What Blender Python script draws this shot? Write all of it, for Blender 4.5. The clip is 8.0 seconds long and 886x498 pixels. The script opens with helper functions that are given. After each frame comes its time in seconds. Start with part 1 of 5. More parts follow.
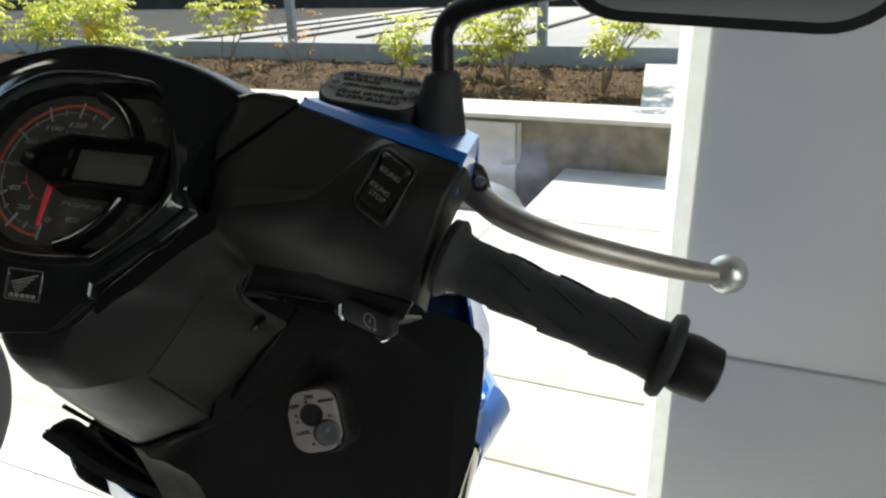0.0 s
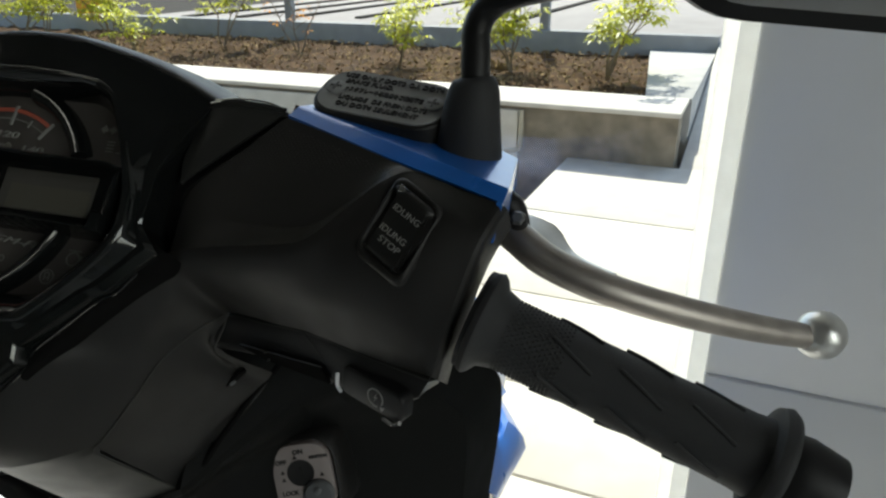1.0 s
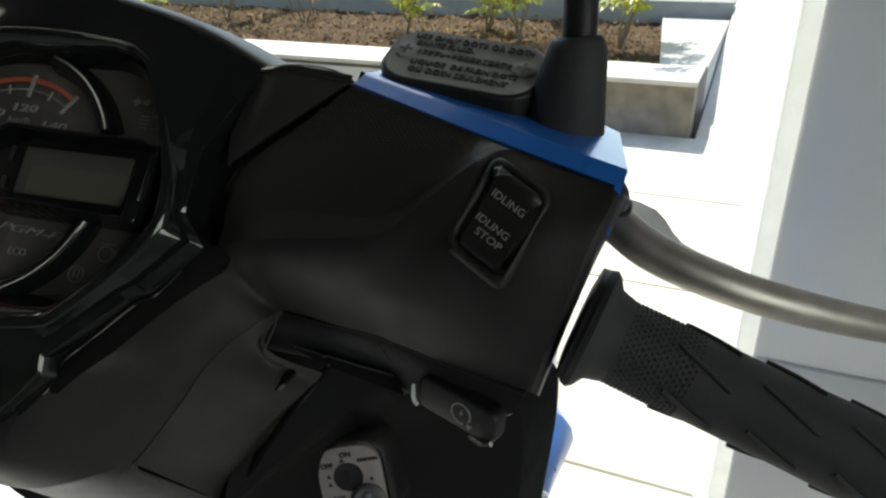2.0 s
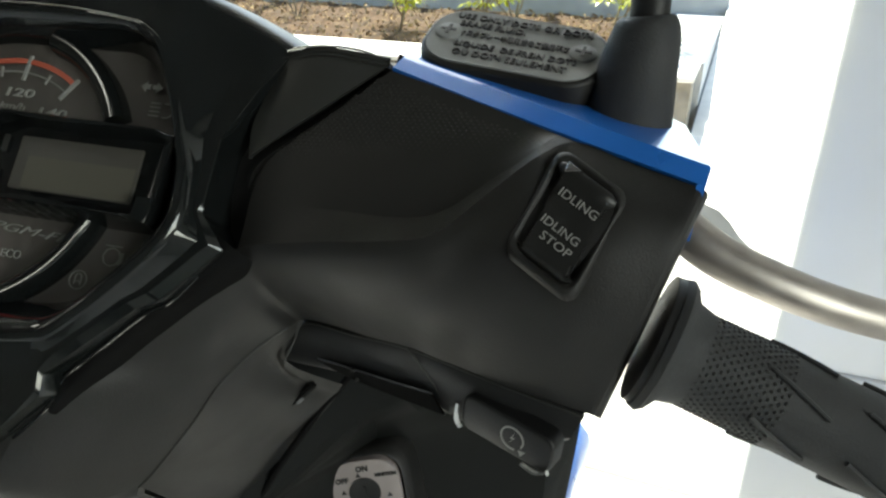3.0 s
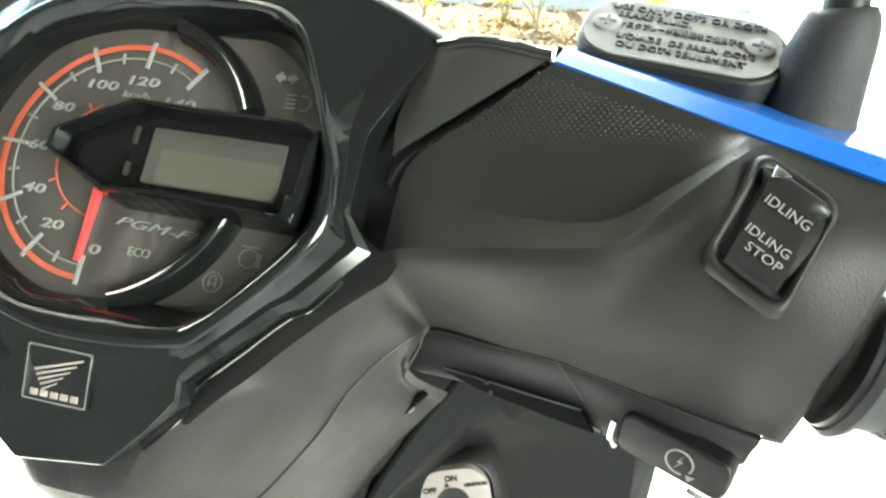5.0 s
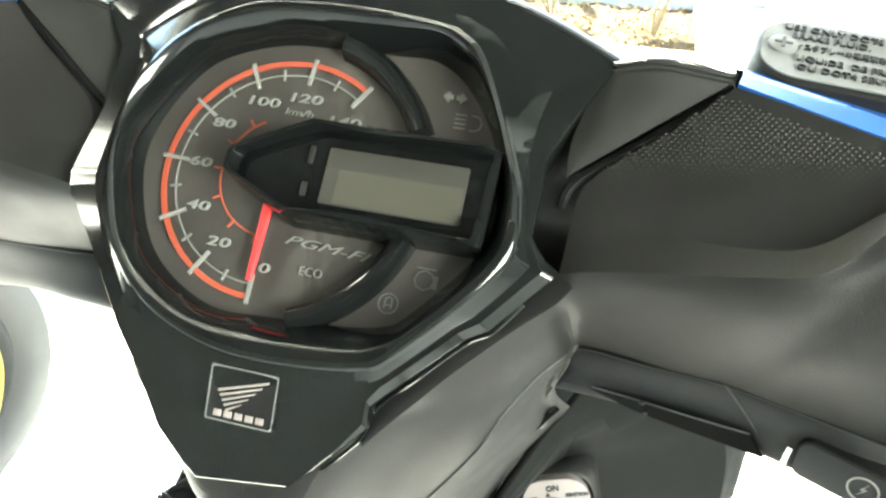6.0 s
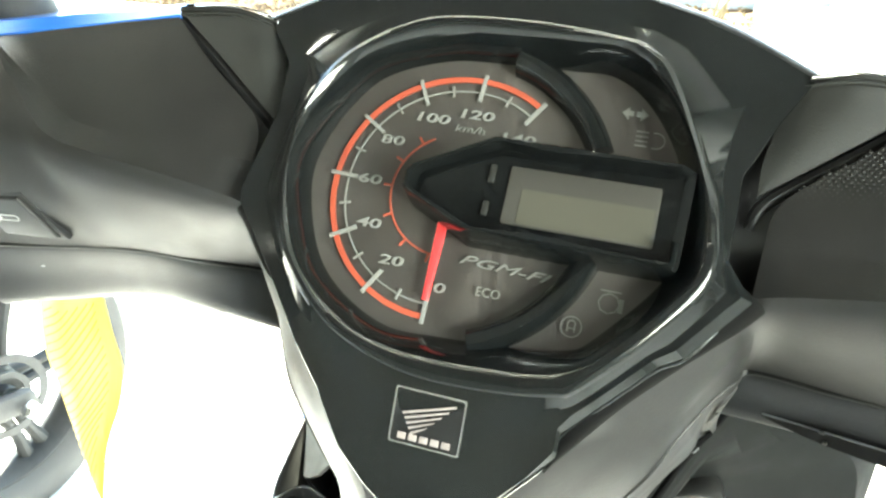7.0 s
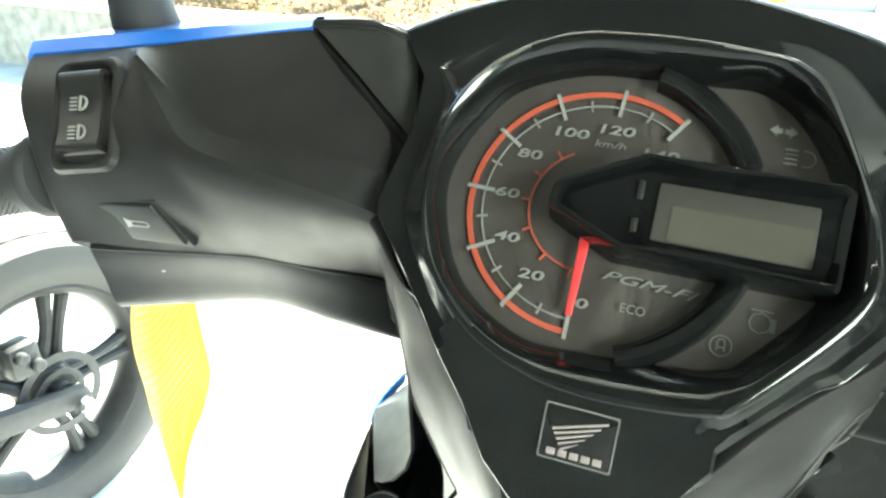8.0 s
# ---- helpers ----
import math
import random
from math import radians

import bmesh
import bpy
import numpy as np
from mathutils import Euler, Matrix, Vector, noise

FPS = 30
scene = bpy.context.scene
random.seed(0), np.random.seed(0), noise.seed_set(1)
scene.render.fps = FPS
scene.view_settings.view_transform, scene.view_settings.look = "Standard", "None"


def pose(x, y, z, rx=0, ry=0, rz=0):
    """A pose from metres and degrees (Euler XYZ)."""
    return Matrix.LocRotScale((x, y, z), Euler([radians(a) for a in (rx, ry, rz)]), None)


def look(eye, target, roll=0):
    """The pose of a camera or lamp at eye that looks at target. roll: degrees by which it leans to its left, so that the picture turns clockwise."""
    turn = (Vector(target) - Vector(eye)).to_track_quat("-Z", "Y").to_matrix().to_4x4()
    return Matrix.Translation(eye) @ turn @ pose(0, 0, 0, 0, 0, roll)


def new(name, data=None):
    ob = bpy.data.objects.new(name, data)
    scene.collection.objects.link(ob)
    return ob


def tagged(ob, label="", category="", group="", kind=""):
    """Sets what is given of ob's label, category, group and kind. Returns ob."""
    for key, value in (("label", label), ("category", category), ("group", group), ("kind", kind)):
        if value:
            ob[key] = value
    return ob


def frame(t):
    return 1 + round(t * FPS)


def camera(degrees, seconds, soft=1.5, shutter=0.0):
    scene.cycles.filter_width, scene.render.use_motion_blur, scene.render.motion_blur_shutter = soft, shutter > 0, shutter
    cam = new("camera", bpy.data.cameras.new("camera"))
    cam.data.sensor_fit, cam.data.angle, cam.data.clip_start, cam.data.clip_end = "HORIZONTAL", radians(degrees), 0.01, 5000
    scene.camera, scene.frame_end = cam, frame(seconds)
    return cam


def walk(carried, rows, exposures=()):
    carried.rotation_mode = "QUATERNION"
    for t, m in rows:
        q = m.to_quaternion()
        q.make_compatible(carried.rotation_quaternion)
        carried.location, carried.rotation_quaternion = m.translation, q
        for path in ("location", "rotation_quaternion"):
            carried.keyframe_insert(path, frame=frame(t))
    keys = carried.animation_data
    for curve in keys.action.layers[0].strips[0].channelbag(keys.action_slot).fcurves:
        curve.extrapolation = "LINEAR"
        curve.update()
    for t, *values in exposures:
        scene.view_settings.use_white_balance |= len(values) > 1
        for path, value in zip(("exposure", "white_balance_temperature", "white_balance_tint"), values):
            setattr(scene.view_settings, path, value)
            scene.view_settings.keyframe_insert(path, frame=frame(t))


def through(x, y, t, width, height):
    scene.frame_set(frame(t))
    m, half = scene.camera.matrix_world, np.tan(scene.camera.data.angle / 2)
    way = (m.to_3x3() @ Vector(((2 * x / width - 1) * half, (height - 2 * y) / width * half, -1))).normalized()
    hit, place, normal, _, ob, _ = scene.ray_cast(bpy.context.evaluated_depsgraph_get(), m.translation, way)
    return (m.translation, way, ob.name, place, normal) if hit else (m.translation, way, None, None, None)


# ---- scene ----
cam = camera(64.5, 8.0, soft=2.4)
PATH = [
    (0, (-0.016, 0.058, 1.122), (0.034, 1.92, 0.394), -1.5),
    (0.5, (-0.021, 0.119, 1.113), (0.05, 1.966, 0.35), 0.0),
    (1, (-0.028, 0.157, 1.12), (0.034, 2.001, 0.348), -0.3),
    (1.5, (-0.046, 0.183, 1.115), (-0.006, 2.008, 0.298), -0.9),
    (3, (-0.082, 0.234, 1.1), (-0.008, 2.038, 0.241), -0.1),
    (3.5, (-0.091, 0.24, 1.095), (-0.017, 2.042, 0.231), 0.3),
    (4, (-0.103, 0.244, 1.094), (-0.04, 2.047, 0.23), 0.4),
    (4.5, (-0.117, 0.248, 1.095), (-0.068, 2.053, 0.235), 0.4),
    (4.7, (-0.122, 0.25, 1.095), (-0.079, 2.054, 0.233), 0.4),
    (5.8, (-0.175, 0.258, 1.102), (-0.133, 2.046, 0.208), 0.9),
    (6, (-0.19, 0.259, 1.104), (-0.159, 2.049, 0.212), 0.9),
    (6.5, (-0.217, 0.262, 1.106), (-0.241, 2.053, 0.216), 0.3),
    (7, (-0.236, 0.266, 1.107), (-0.334, 2.055, 0.22), -0.4),
    (7.5, (-0.257, 0.266, 1.109), (-0.388, 2.054, 0.224), -0.5),
    (8, (-0.276, 0.264, 1.111), (-0.452, 2.052, 0.233), -0.5),
]
EXPOSURES = [(0, 1.0, 6700, 4), (0.5, 0.98, 6700, 4), (1, 0.82, 6700, 4), (1.5, 0.84, 6700, 4), (3, 2.2, 6750, 2), (3.5, 2.9, 6750, 2), (4.5, 4.06, 6850, 0), (6, 4.52, 6950, -2), (7, 4.65, 6900, -3), (8, 4.1, 6700, -6)]
walk(cam, [(t, look(eye, target, roll)) for t, eye, target, roll in PATH], EXPOSURES)

# ---- light ----
# strength of the unseen ceiling panels added as fill light
FILL_LAMPS = 3.0
# the sun stands beyond the planter, in front of the window
SUN_AZ, SUN_EL = 84.0, 47.0
world = bpy.data.worlds.new("daylight")
scene.world = world
world.use_nodes = True
sky = world.node_tree.nodes.new("ShaderNodeTexSky")
sky.sky_type, sky.sun_disc = "NISHITA", False
sky.sun_elevation, sky.sun_rotation = radians(SUN_EL), radians(90 - SUN_AZ)
back = world.node_tree.nodes["Background"]
world.node_tree.links.new(sky.outputs[0], back.inputs[0])
back.inputs[1].default_value = 0.15
sun_data = bpy.data.lights.new("sun", "SUN")
sun_data.energy, sun_data.angle, sun_data.color = 4.0, radians(0.6), (1.0, 0.95, 0.87)
sun = new("sun", sun_data)
sd = Vector((math.cos(radians(SUN_AZ)) * math.cos(radians(SUN_EL)), math.sin(radians(SUN_AZ)) * math.cos(radians(SUN_EL)), math.sin(radians(SUN_EL))))
sun.matrix_world = look(sd * 10, (0, 0, 0))

# added area lamp, as daylight through an unseen side window
SIDE_FILL = 15.0
side_data = bpy.data.lights.new("side_fill_lamp", "AREA")
side_data.shape, side_data.size, side_data.size_y, side_data.energy, side_data.color = "RECTANGLE", 1.3, 1.45, SIDE_FILL, (1.0, 0.985, 0.95)
side_lamp = new("side_fill_lamp", side_data)
side_lamp.matrix_world = pose(0.338, 0.936, 0, 0, 0, -25.2) @ look((2.36, -1.90, 1.52), (0, -1.90, 1.4))

# ---- modelling helpers ----
HB = Matrix(((0.96620, 0.20039, -0.16219, -0.24557), (-0.25169, 0.59713, -0.76163, 0.49892), (-0.05577, 0.77671, 0.62739, 1.01296), (0, 0, 0, 1)))  # handlebar: right, up the dial, out of the dial
BODY = pose(-0.163, 0.773, 0, 0, 0, -8.8)  # scooter body: right, forward, up
FRONT = pose(0.338, 0.936, 0, 0, 0, -25.2)  # shop front: along it to the right, out of the shop, up
MID = 0.0125  # the handlebar's mid-plane


def thing(name, m, label, category, group="", kind=""):
    ob = new(name)
    ob.empty_display_size = 0.05
    ob.matrix_basis = m
    return tagged(ob, label, category, group, kind)


def link_bm(name, bm, material, m=None, angle=35):
    if m is not None:
        bm.transform(m)
    bmesh.ops.recalc_face_normals(bm, faces=bm.faces)
    me = bpy.data.meshes.new(name)
    bm.to_mesh(me)
    bm.free()
    me.materials.append(material)
    me.shade_smooth()
    me.set_sharp_from_angle(angle=radians(angle))
    return new(name, me)


def part(name, bm, material, parent, label="", m=None, angle=35):
    """A mesh under a thing or a part; its points are given in m."""
    ob = link_bm(name, bm, material, m, angle)
    ob.parent = parent
    if parent.type == "EMPTY":
        ob.matrix_parent_inverse = parent.matrix_basis.inverted()
    return tagged(ob, label)


def solo(name, bm, material, label, category, m=None, kind="", group="", angle=35):
    return tagged(link_bm(name, bm, material, m, angle), label, category, group, kind)


def curve(pts, n, closed=False):
    """Catmull-Rom points, n to a span."""
    pts = [Vector(p) for p in pts]
    k = len(pts)
    out = []
    for i in range(k if closed else k - 1):
        p0, p1, p2, p3 = (pts[j % k] if closed else pts[min(max(j, 0), k - 1)] for j in (i - 1, i, i + 1, i + 2))
        for s in range(n):
            t = s / n
            out.append(0.5 * (2 * p1 + (p2 - p0) * t + (2 * p0 - 5 * p1 + 4 * p2 - p3) * t * t + (3 * p1 - p0 - 3 * p2 + p3) * t ** 3))
    if not closed:
        out.append(pts[-1])
    return out


def line(pts, n):
    pts = [Vector(p) for p in pts]
    return [a.lerp(b, s / n) for a, b in zip(pts, pts[1:]) for s in range(n)] + [pts[-1]]


def smooth_grid(rows, nr, nc, sharp=False):
    rows = [(line if sharp else curve)(r, nc) for r in rows]
    cols = [curve(c, nr) for c in zip(*rows)]
    return [list(r) for r in zip(*cols)]


def sheet(rows, closed=False, thick=0.0, ends=False):
    """A skin over rows of points; closed: each row is a ring; thick: its depth, inwards."""
    bm = bmesh.new()
    vs = [[bm.verts.new(p) for p in r] for r in rows]
    k = len(rows[0])
    for a, b in zip(vs, vs[1:]):
        for i in range(k if closed else k - 1):
            j = (i + 1) % k
            bm.faces.new((a[i], a[j], b[j], b[i]))
    if ends:
        bm.faces.new(vs[0][::-1])
        bm.faces.new(vs[-1])
    bmesh.ops.recalc_face_normals(bm, faces=bm.faces)
    if thick:
        bm.normal_update()
        faces, rim = bm.faces[:], [e for e in bm.edges if len(e.link_faces) == 1]
        under = {v: bm.verts.new(v.co - v.normal * thick) for v in bm.verts[:]}
        for f in faces:
            bm.faces.new([under[v] for v in reversed(f.verts)])
        for e in rim:
            bm.faces.new((e.verts[0], e.verts[1], under[e.verts[1]], under[e.verts[0]]))
    return bm


def tube(pts, radius, segs=16, n=6, flat=1.0, up=(0, 0, 1), smooth=True):
    """A rod along pts; radius: one number, or one for each point; flat: its depth by its width."""
    radii = radius if isinstance(radius, (list, tuple)) else [radius] * len(pts)
    both = [(*p, r) for p, r in zip(pts, radii)]
    both = curve([Vector(b) for b in both], n) if smooth else [Vector(b) for b in both]
    rings = []
    for i, b in enumerate(both):
        a, c = both[max(i - 1, 0)], both[min(i + 1, len(both) - 1)]
        d = (c.xyz - a.xyz).normalized()
        x = d.cross(Vector(up)).normalized()
        y = x.cross(d)
        rings.append([b.xyz + (x * math.cos(t) + y * math.sin(t) * flat) * b[3] for t in (math.tau * s / segs for s in range(segs))])
    return sheet(rings, closed=True, ends=True)


def lathe(profile, segs=48, m=None, full=True):
    """A turned form about z from (radius, z) pairs."""
    bm = sheet([[Vector((r * math.cos(a), r * math.sin(a), z)) for a in (math.tau * s / segs for s in range(segs))] for r, z in profile], closed=True, ends=full)
    if m is not None:
        bm.transform(m)
    return bm


def slab(outline, z0, z1, bevel=0.0, segs=2):
    """A plate with the outline (x, y) from z0 to z1, its edges rounded."""
    bm = bmesh.new()
    lo = [bm.verts.new((p[0], p[1], z0)) for p in outline]
    hi = [bm.verts.new((p[0], p[1], z1)) for p in outline]
    k = len(lo)
    bm.faces.new(lo[::-1])
    top = bm.faces.new(hi)
    for i in range(k):
        bm.faces.new((lo[i], lo[(i + 1) % k], hi[(i + 1) % k], hi[i]))
    bmesh.ops.recalc_face_normals(bm, faces=bm.faces)
    if bevel:
        bmesh.ops.bevel(bm, geom=[e for e in bm.edges if top in e.link_faces], offset=bevel, segments=segs, profile=0.5, affect="EDGES")
    return bm


def box(x0, x1, y0, y1, z0, z1, bevel=0.0, segs=2):
    bm = bmesh.new()
    bmesh.ops.create_cube(bm, size=1, matrix=Matrix.LocRotScale(((x0 + x1) / 2, (y0 + y1) / 2, (z0 + z1) / 2), None, (x1 - x0, y1 - y0, z1 - z0)))
    if bevel:
        bmesh.ops.bevel(bm, geom=bm.edges[:], offset=bevel, segments=segs, profile=0.5, affect="EDGES")
    return bm


def rounded(w, h, r, n=6, cx=0.0, cy=0.0):
    out = []
    for a, x, y in ((0, w / 2 - r, h / 2 - r), (90, r - w / 2, h / 2 - r), (180, r - w / 2, r - h / 2), (270, w / 2 - r, r - h / 2)):
        out += [(cx + x + r * math.cos(radians(a + 90 * i / n)), cy + y + r * math.sin(radians(a + 90 * i / n))) for i in range(n + 1)]
    return out


def arc(r0, r1, a0, a1, z0, z1, n=48, cx=0.0, cy=0.0):
    """A flat band of a ring between two angles."""
    angles = [radians(a0 + (a1 - a0) * i / n) for i in range(n + 1)]
    return sheet([[Vector((cx + r * math.cos(a), cy + r * math.sin(a), z)) for r, z in ((r0, z0), (r0, z1), (r1, z1), (r1, z0))] for a in angles], closed=True, ends=True)


def letters(body, size, depth=0.0002, m=None, stretch=1.0, shear=0.0, bold=0.0):
    """Letters as a mesh, centred, in the x-y plane."""
    data = bpy.data.curves.new("letters", "FONT")
    data.body, data.size, data.extrude, data.align_x, data.align_y, data.shear, data.offset = body, size, depth, "CENTER", "CENTER", shear, bold
    data.resolution_u = 3
    ob = new("letters", data)
    graph = bpy.context.evaluated_depsgraph_get()
    me = bpy.data.meshes.new_from_object(ob.evaluated_get(graph))
    bm = bmesh.new()
    bm.from_mesh(me)
    bpy.data.objects.remove(ob)
    bpy.data.curves.remove(data)
    bpy.data.meshes.remove(me)
    bm.transform(Matrix.Diagonal((stretch, 1, 1, 1)))
    if m is not None:
        bm.transform(m)
    return bm


def joined(*parts):
    out = bmesh.new()
    for b in parts:
        me = bpy.data.meshes.new("piece")
        b.to_mesh(me)
        b.free()
        out.from_mesh(me)
        bpy.data.meshes.remove(me)
    return out


def at(x, y, z=0.0, turn=0.0):
    return pose(x, y, z, 0, 0, turn)


def along(origin, x_axis, up):
    """A frame at origin with x along x_axis and z near up."""
    x = Vector(x_axis).normalized()
    z = (Vector(up) - x * x.dot(Vector(up))).normalized()
    y = z.cross(x)
    return Matrix.Translation(origin) @ Matrix((x, y, z)).transposed().to_4x4()


# ---- materials ----
def mat(name, color, rough=0.5, metal=0.0, var=0.15, scale=60.0, bump=0.0, bump_scale=900.0, coat=0.0, rough_var=0.1, spec=0.5):
    """A surface with fine grain and broad uneven patches."""
    m = bpy.data.materials.new(name)
    m.use_nodes = True
    t = m.node_tree
    b = t.nodes["Principled BSDF"]
    co = t.nodes.new("ShaderNodeTexCoord")
    n1 = t.nodes.new("ShaderNodeTexNoise")
    n1.inputs["Scale"].default_value, n1.inputs["Detail"].default_value = scale, 5
    t.links.new(co.outputs["Object"], n1.inputs["Vector"])
    ramp = t.nodes.new("ShaderNodeMapRange")
    ramp.inputs["From Min"].default_value, ramp.inputs["From Max"].default_value = 0.3, 0.7
    ramp.inputs["To Min"].default_value, ramp.inputs["To Max"].default_value = 1 - var, 1 + var
    t.links.new(n1.outputs["Fac"], ramp.inputs["Value"])
    mul = t.nodes.new("ShaderNodeVectorMath")
    mul.operation = "SCALE"
    mul.inputs[0].default_value = color[:3]
    t.links.new(ramp.outputs[0], mul.inputs["Scale"])
    t.links.new(mul.outputs[0], b.inputs["Base Color"])
    rr = t.nodes.new("ShaderNodeMapRange")
    rr.inputs["From Min"].default_value, rr.inputs["From Max"].default_value = 0.3, 0.7
    rr.inputs["To Min"].default_value, rr.inputs["To Max"].default_value = max(rough - rough_var * rough, 0.01), min(rough + rough_var * rough, 1)
    t.links.new(n1.outputs["Fac"], rr.inputs["Value"])
    t.links.new(rr.outputs[0], b.inputs["Roughness"])
    b.inputs["Metallic"].default_value = metal
    b.inputs["Coat Weight"].default_value = coat
    b.inputs["Coat Roughness"].default_value = 0.04
    b.inputs["Specular IOR Level"].default_value = spec
    if bump:
        n2 = t.nodes.new("ShaderNodeTexNoise")
        n2.inputs["Scale"].default_value, n2.inputs["Detail"].default_value = bump_scale, 3
        t.links.new(co.outputs["Object"], n2.inputs["Vector"])
        bp = t.nodes.new("ShaderNodeBump")
        bp.inputs["Strength"].default_value, bp.inputs["Distance"].default_value = bump, 0.0006
        t.links.new(n2.outputs["Fac"], bp.inputs["Height"])
        t.links.new(bp.outputs[0], b.inputs["Normal"])
    return m


def glassy(name, color=(1, 1, 1), rough=0.0, gloss=0.04):
    """Thin clear sheet: mostly see-through, with a faint gloss."""
    m = bpy.data.materials.new(name)
    m.use_nodes = True
    t = m.node_tree
    t.nodes.remove(t.nodes["Principled BSDF"])
    tr = t.nodes.new("ShaderNodeBsdfTransparent")
    tr.inputs[0].default_value = (*color, 1)
    gl = t.nodes.new("ShaderNodeBsdfGlossy")
    gl.inputs["Roughness"].default_value = rough
    mx = t.nodes.new("ShaderNodeMixShader")
    mx.inputs[0].default_value = gloss
    t.links.new(tr.outputs[0], mx.inputs[1])
    t.links.new(gl.outputs[0], mx.inputs[2])
    t.links.new(mx.outputs[0], t.nodes["Material Output"].inputs[0])
    return m


MATTE = mat("matte_black_plastic", (0.0105, 0.0102, 0.0095), 0.5, spec=0.29, bump=0.25, bump_scale=1600, var=0.12)
SATIN = mat("satin_dark_plastic", (0.017, 0.0175, 0.0158), 0.48, spec=0.35, bump=0.2, bump_scale=1800, var=0.12)
GLOSS = mat("gloss_black_plastic", (0.006, 0.007, 0.007), 0.10, spec=0.5, var=0.2)
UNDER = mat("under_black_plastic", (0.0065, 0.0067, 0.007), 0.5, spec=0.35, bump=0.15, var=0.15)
# leg shield plastic with the handlebar's shade put into its colour
LEGSHADE = mat("shade_darkened_leg_shield", (0.0045, 0.005, 0.0047), 0.6, spec=0.11, bump=0.25, bump_scale=1500, var=0.15)
BLUE = mat("blue_paint", (0.014, 0.128, 0.49), 0.3, metal=0.1, coat=0.5, var=0.06)
SOFTBLACK = mat("dull_black_plastic_and_shade", (0.004, 0.004, 0.004), 0.85, spec=0.06, var=0.15)
# motorcycle metal with shade put into its dark colour
FORKSHADE = mat("shade_darkened_fork_metal", (0.030, 0.031, 0.033), 0.5, metal=0.2, spec=0.25, var=0.2)
RUBBER = mat("black_rubber", (0.017, 0.018, 0.019), 0.72, bump=0.35, bump_scale=1200)
TYRE = mat("tyre_rubber", (0.03, 0.03, 0.03), 0.8, bump=0.4, bump_scale=400)
CHROME = mat("chrome", (0.75, 0.75, 0.75), 0.12, metal=1.0, var=0.05)
GREYALLOY = mat("grey_painted_alloy", (0.12, 0.125, 0.13), 0.4, metal=0.3, bump=0.1)
CAPGREY = mat("grey_cap_plastic", (0.19, 0.195, 0.195), 0.6, spec=0.3, bump=0.2)
WHEELPAINT = mat("black_wheel_paint", (0.02, 0.021, 0.022), 0.55, spec=0.2, var=0.2)
DIAL = mat("dial_face", (0.086, 0.077, 0.071), 0.45, var=0.05)
WHITE_INK = mat("white_print", (0.22, 0.22, 0.21), 0.5, var=0.08)
GREY_INK = mat("grey_print", (0.19, 0.19, 0.18), 0.5, var=0.08)
ORANGE_INK = mat("orange_print", (0.36, 0.07, 0.038), 0.45, var=0.06)
RED_NEEDLE = mat("red_needle", (0.70, 0.045, 0.05), 0.35, var=0.04)
LCD = mat("lcd_glass", (0.048, 0.046, 0.040), 0.5, spec=0.3, var=0.06, scale=12)
SWITCH = mat("smooth_black_switch", (0.011, 0.011, 0.0105), 0.38, spec=0.32, var=0.1)
PAVING = mat("grey_green_paving", (0.21, 0.21, 0.18), 0.85, var=0.2, scale=5, bump=0.4, bump_scale=80)
LCD_DIM = mat("lcd_segment_field", (0.064, 0.062, 0.048), 0.5, spec=0.3, var=0.06, scale=12)
STICKER = mat("pale_key_plate", (0.28, 0.245, 0.235), 0.4, var=0.08)
YELLOW_INK = mat("ochre_print", (0.42, 0.30, 0.03), 0.5)
WALLPAINT = mat("grey_white_wall_panel", (0.72, 0.73, 0.735), 0.35, var=0.06, scale=3, bump=0.05, bump_scale=120)
WHITEFRAME = mat("white_aluminium_frame", (0.8, 0.81, 0.8), 0.35, var=0.05, scale=9)
PLASTER = mat("white_plaster", (0.72, 0.72, 0.7), 0.8, var=0.06, scale=4, bump=0.2, bump_scale=200)
TILE = mat("white_floor_tile", (0.74, 0.75, 0.75), 0.12, var=0.05, scale=6, coat=0.3)
GROUT = mat("grey_grout", (0.52, 0.52, 0.50), 0.9)
CONCRETE = mat("pale_concrete", (0.56, 0.53, 0.48), 0.85, var=0.12, scale=7, bump=0.5, bump_scale=90)
# planter wall, coloured darker for its side away from the sun
STONE = mat("weathered_shade_darkened_wall", (0.25, 0.215, 0.17), 0.9, spec=0.08, var=0.3, scale=9, bump=0.6, bump_scale=60)
LEDGE = mat("pale_planter_ledge", (0.62, 0.58, 0.53), 0.85, var=0.12, scale=9, bump=0.4, bump_scale=120)
GREYLEDGE = mat("grey_concrete_coping", (0.42, 0.41, 0.40), 0.85, var=0.14, scale=8, bump=0.4, bump_scale=110)
SOIL = mat("dry_brown_soil", (0.075, 0.045, 0.025), 0.95, spec=0.08, var=0.5, scale=14, bump=1.0, bump_scale=40)
GREYBEAM = mat("grey_concrete_beam", (0.30, 0.30, 0.30), 0.85, var=0.12, scale=7, bump=0.3, bump_scale=90)
# dark joints, and the shade of the yard and far wall as colour
DARKWALL = mat("dark_joint_and_shade", (0.05, 0.045, 0.04), 0.9, spec=0.08, var=0.25, scale=3)
RAMP = mat("pale_grey_terrace", (0.40, 0.37, 0.35), 0.85, spec=0.08, var=0.1, scale=4)
BARK = mat("grey_brown_bark", (0.22, 0.17, 0.12), 0.9, spec=0.08, var=0.3, scale=60, bump=0.5, bump_scale=300)
PIPE = mat("beige_pipe", (0.45, 0.41, 0.33), 0.6, var=0.15, scale=20)
ORANGE = mat("orange_plastic", (0.85, 0.36, 0.02), 0.5)
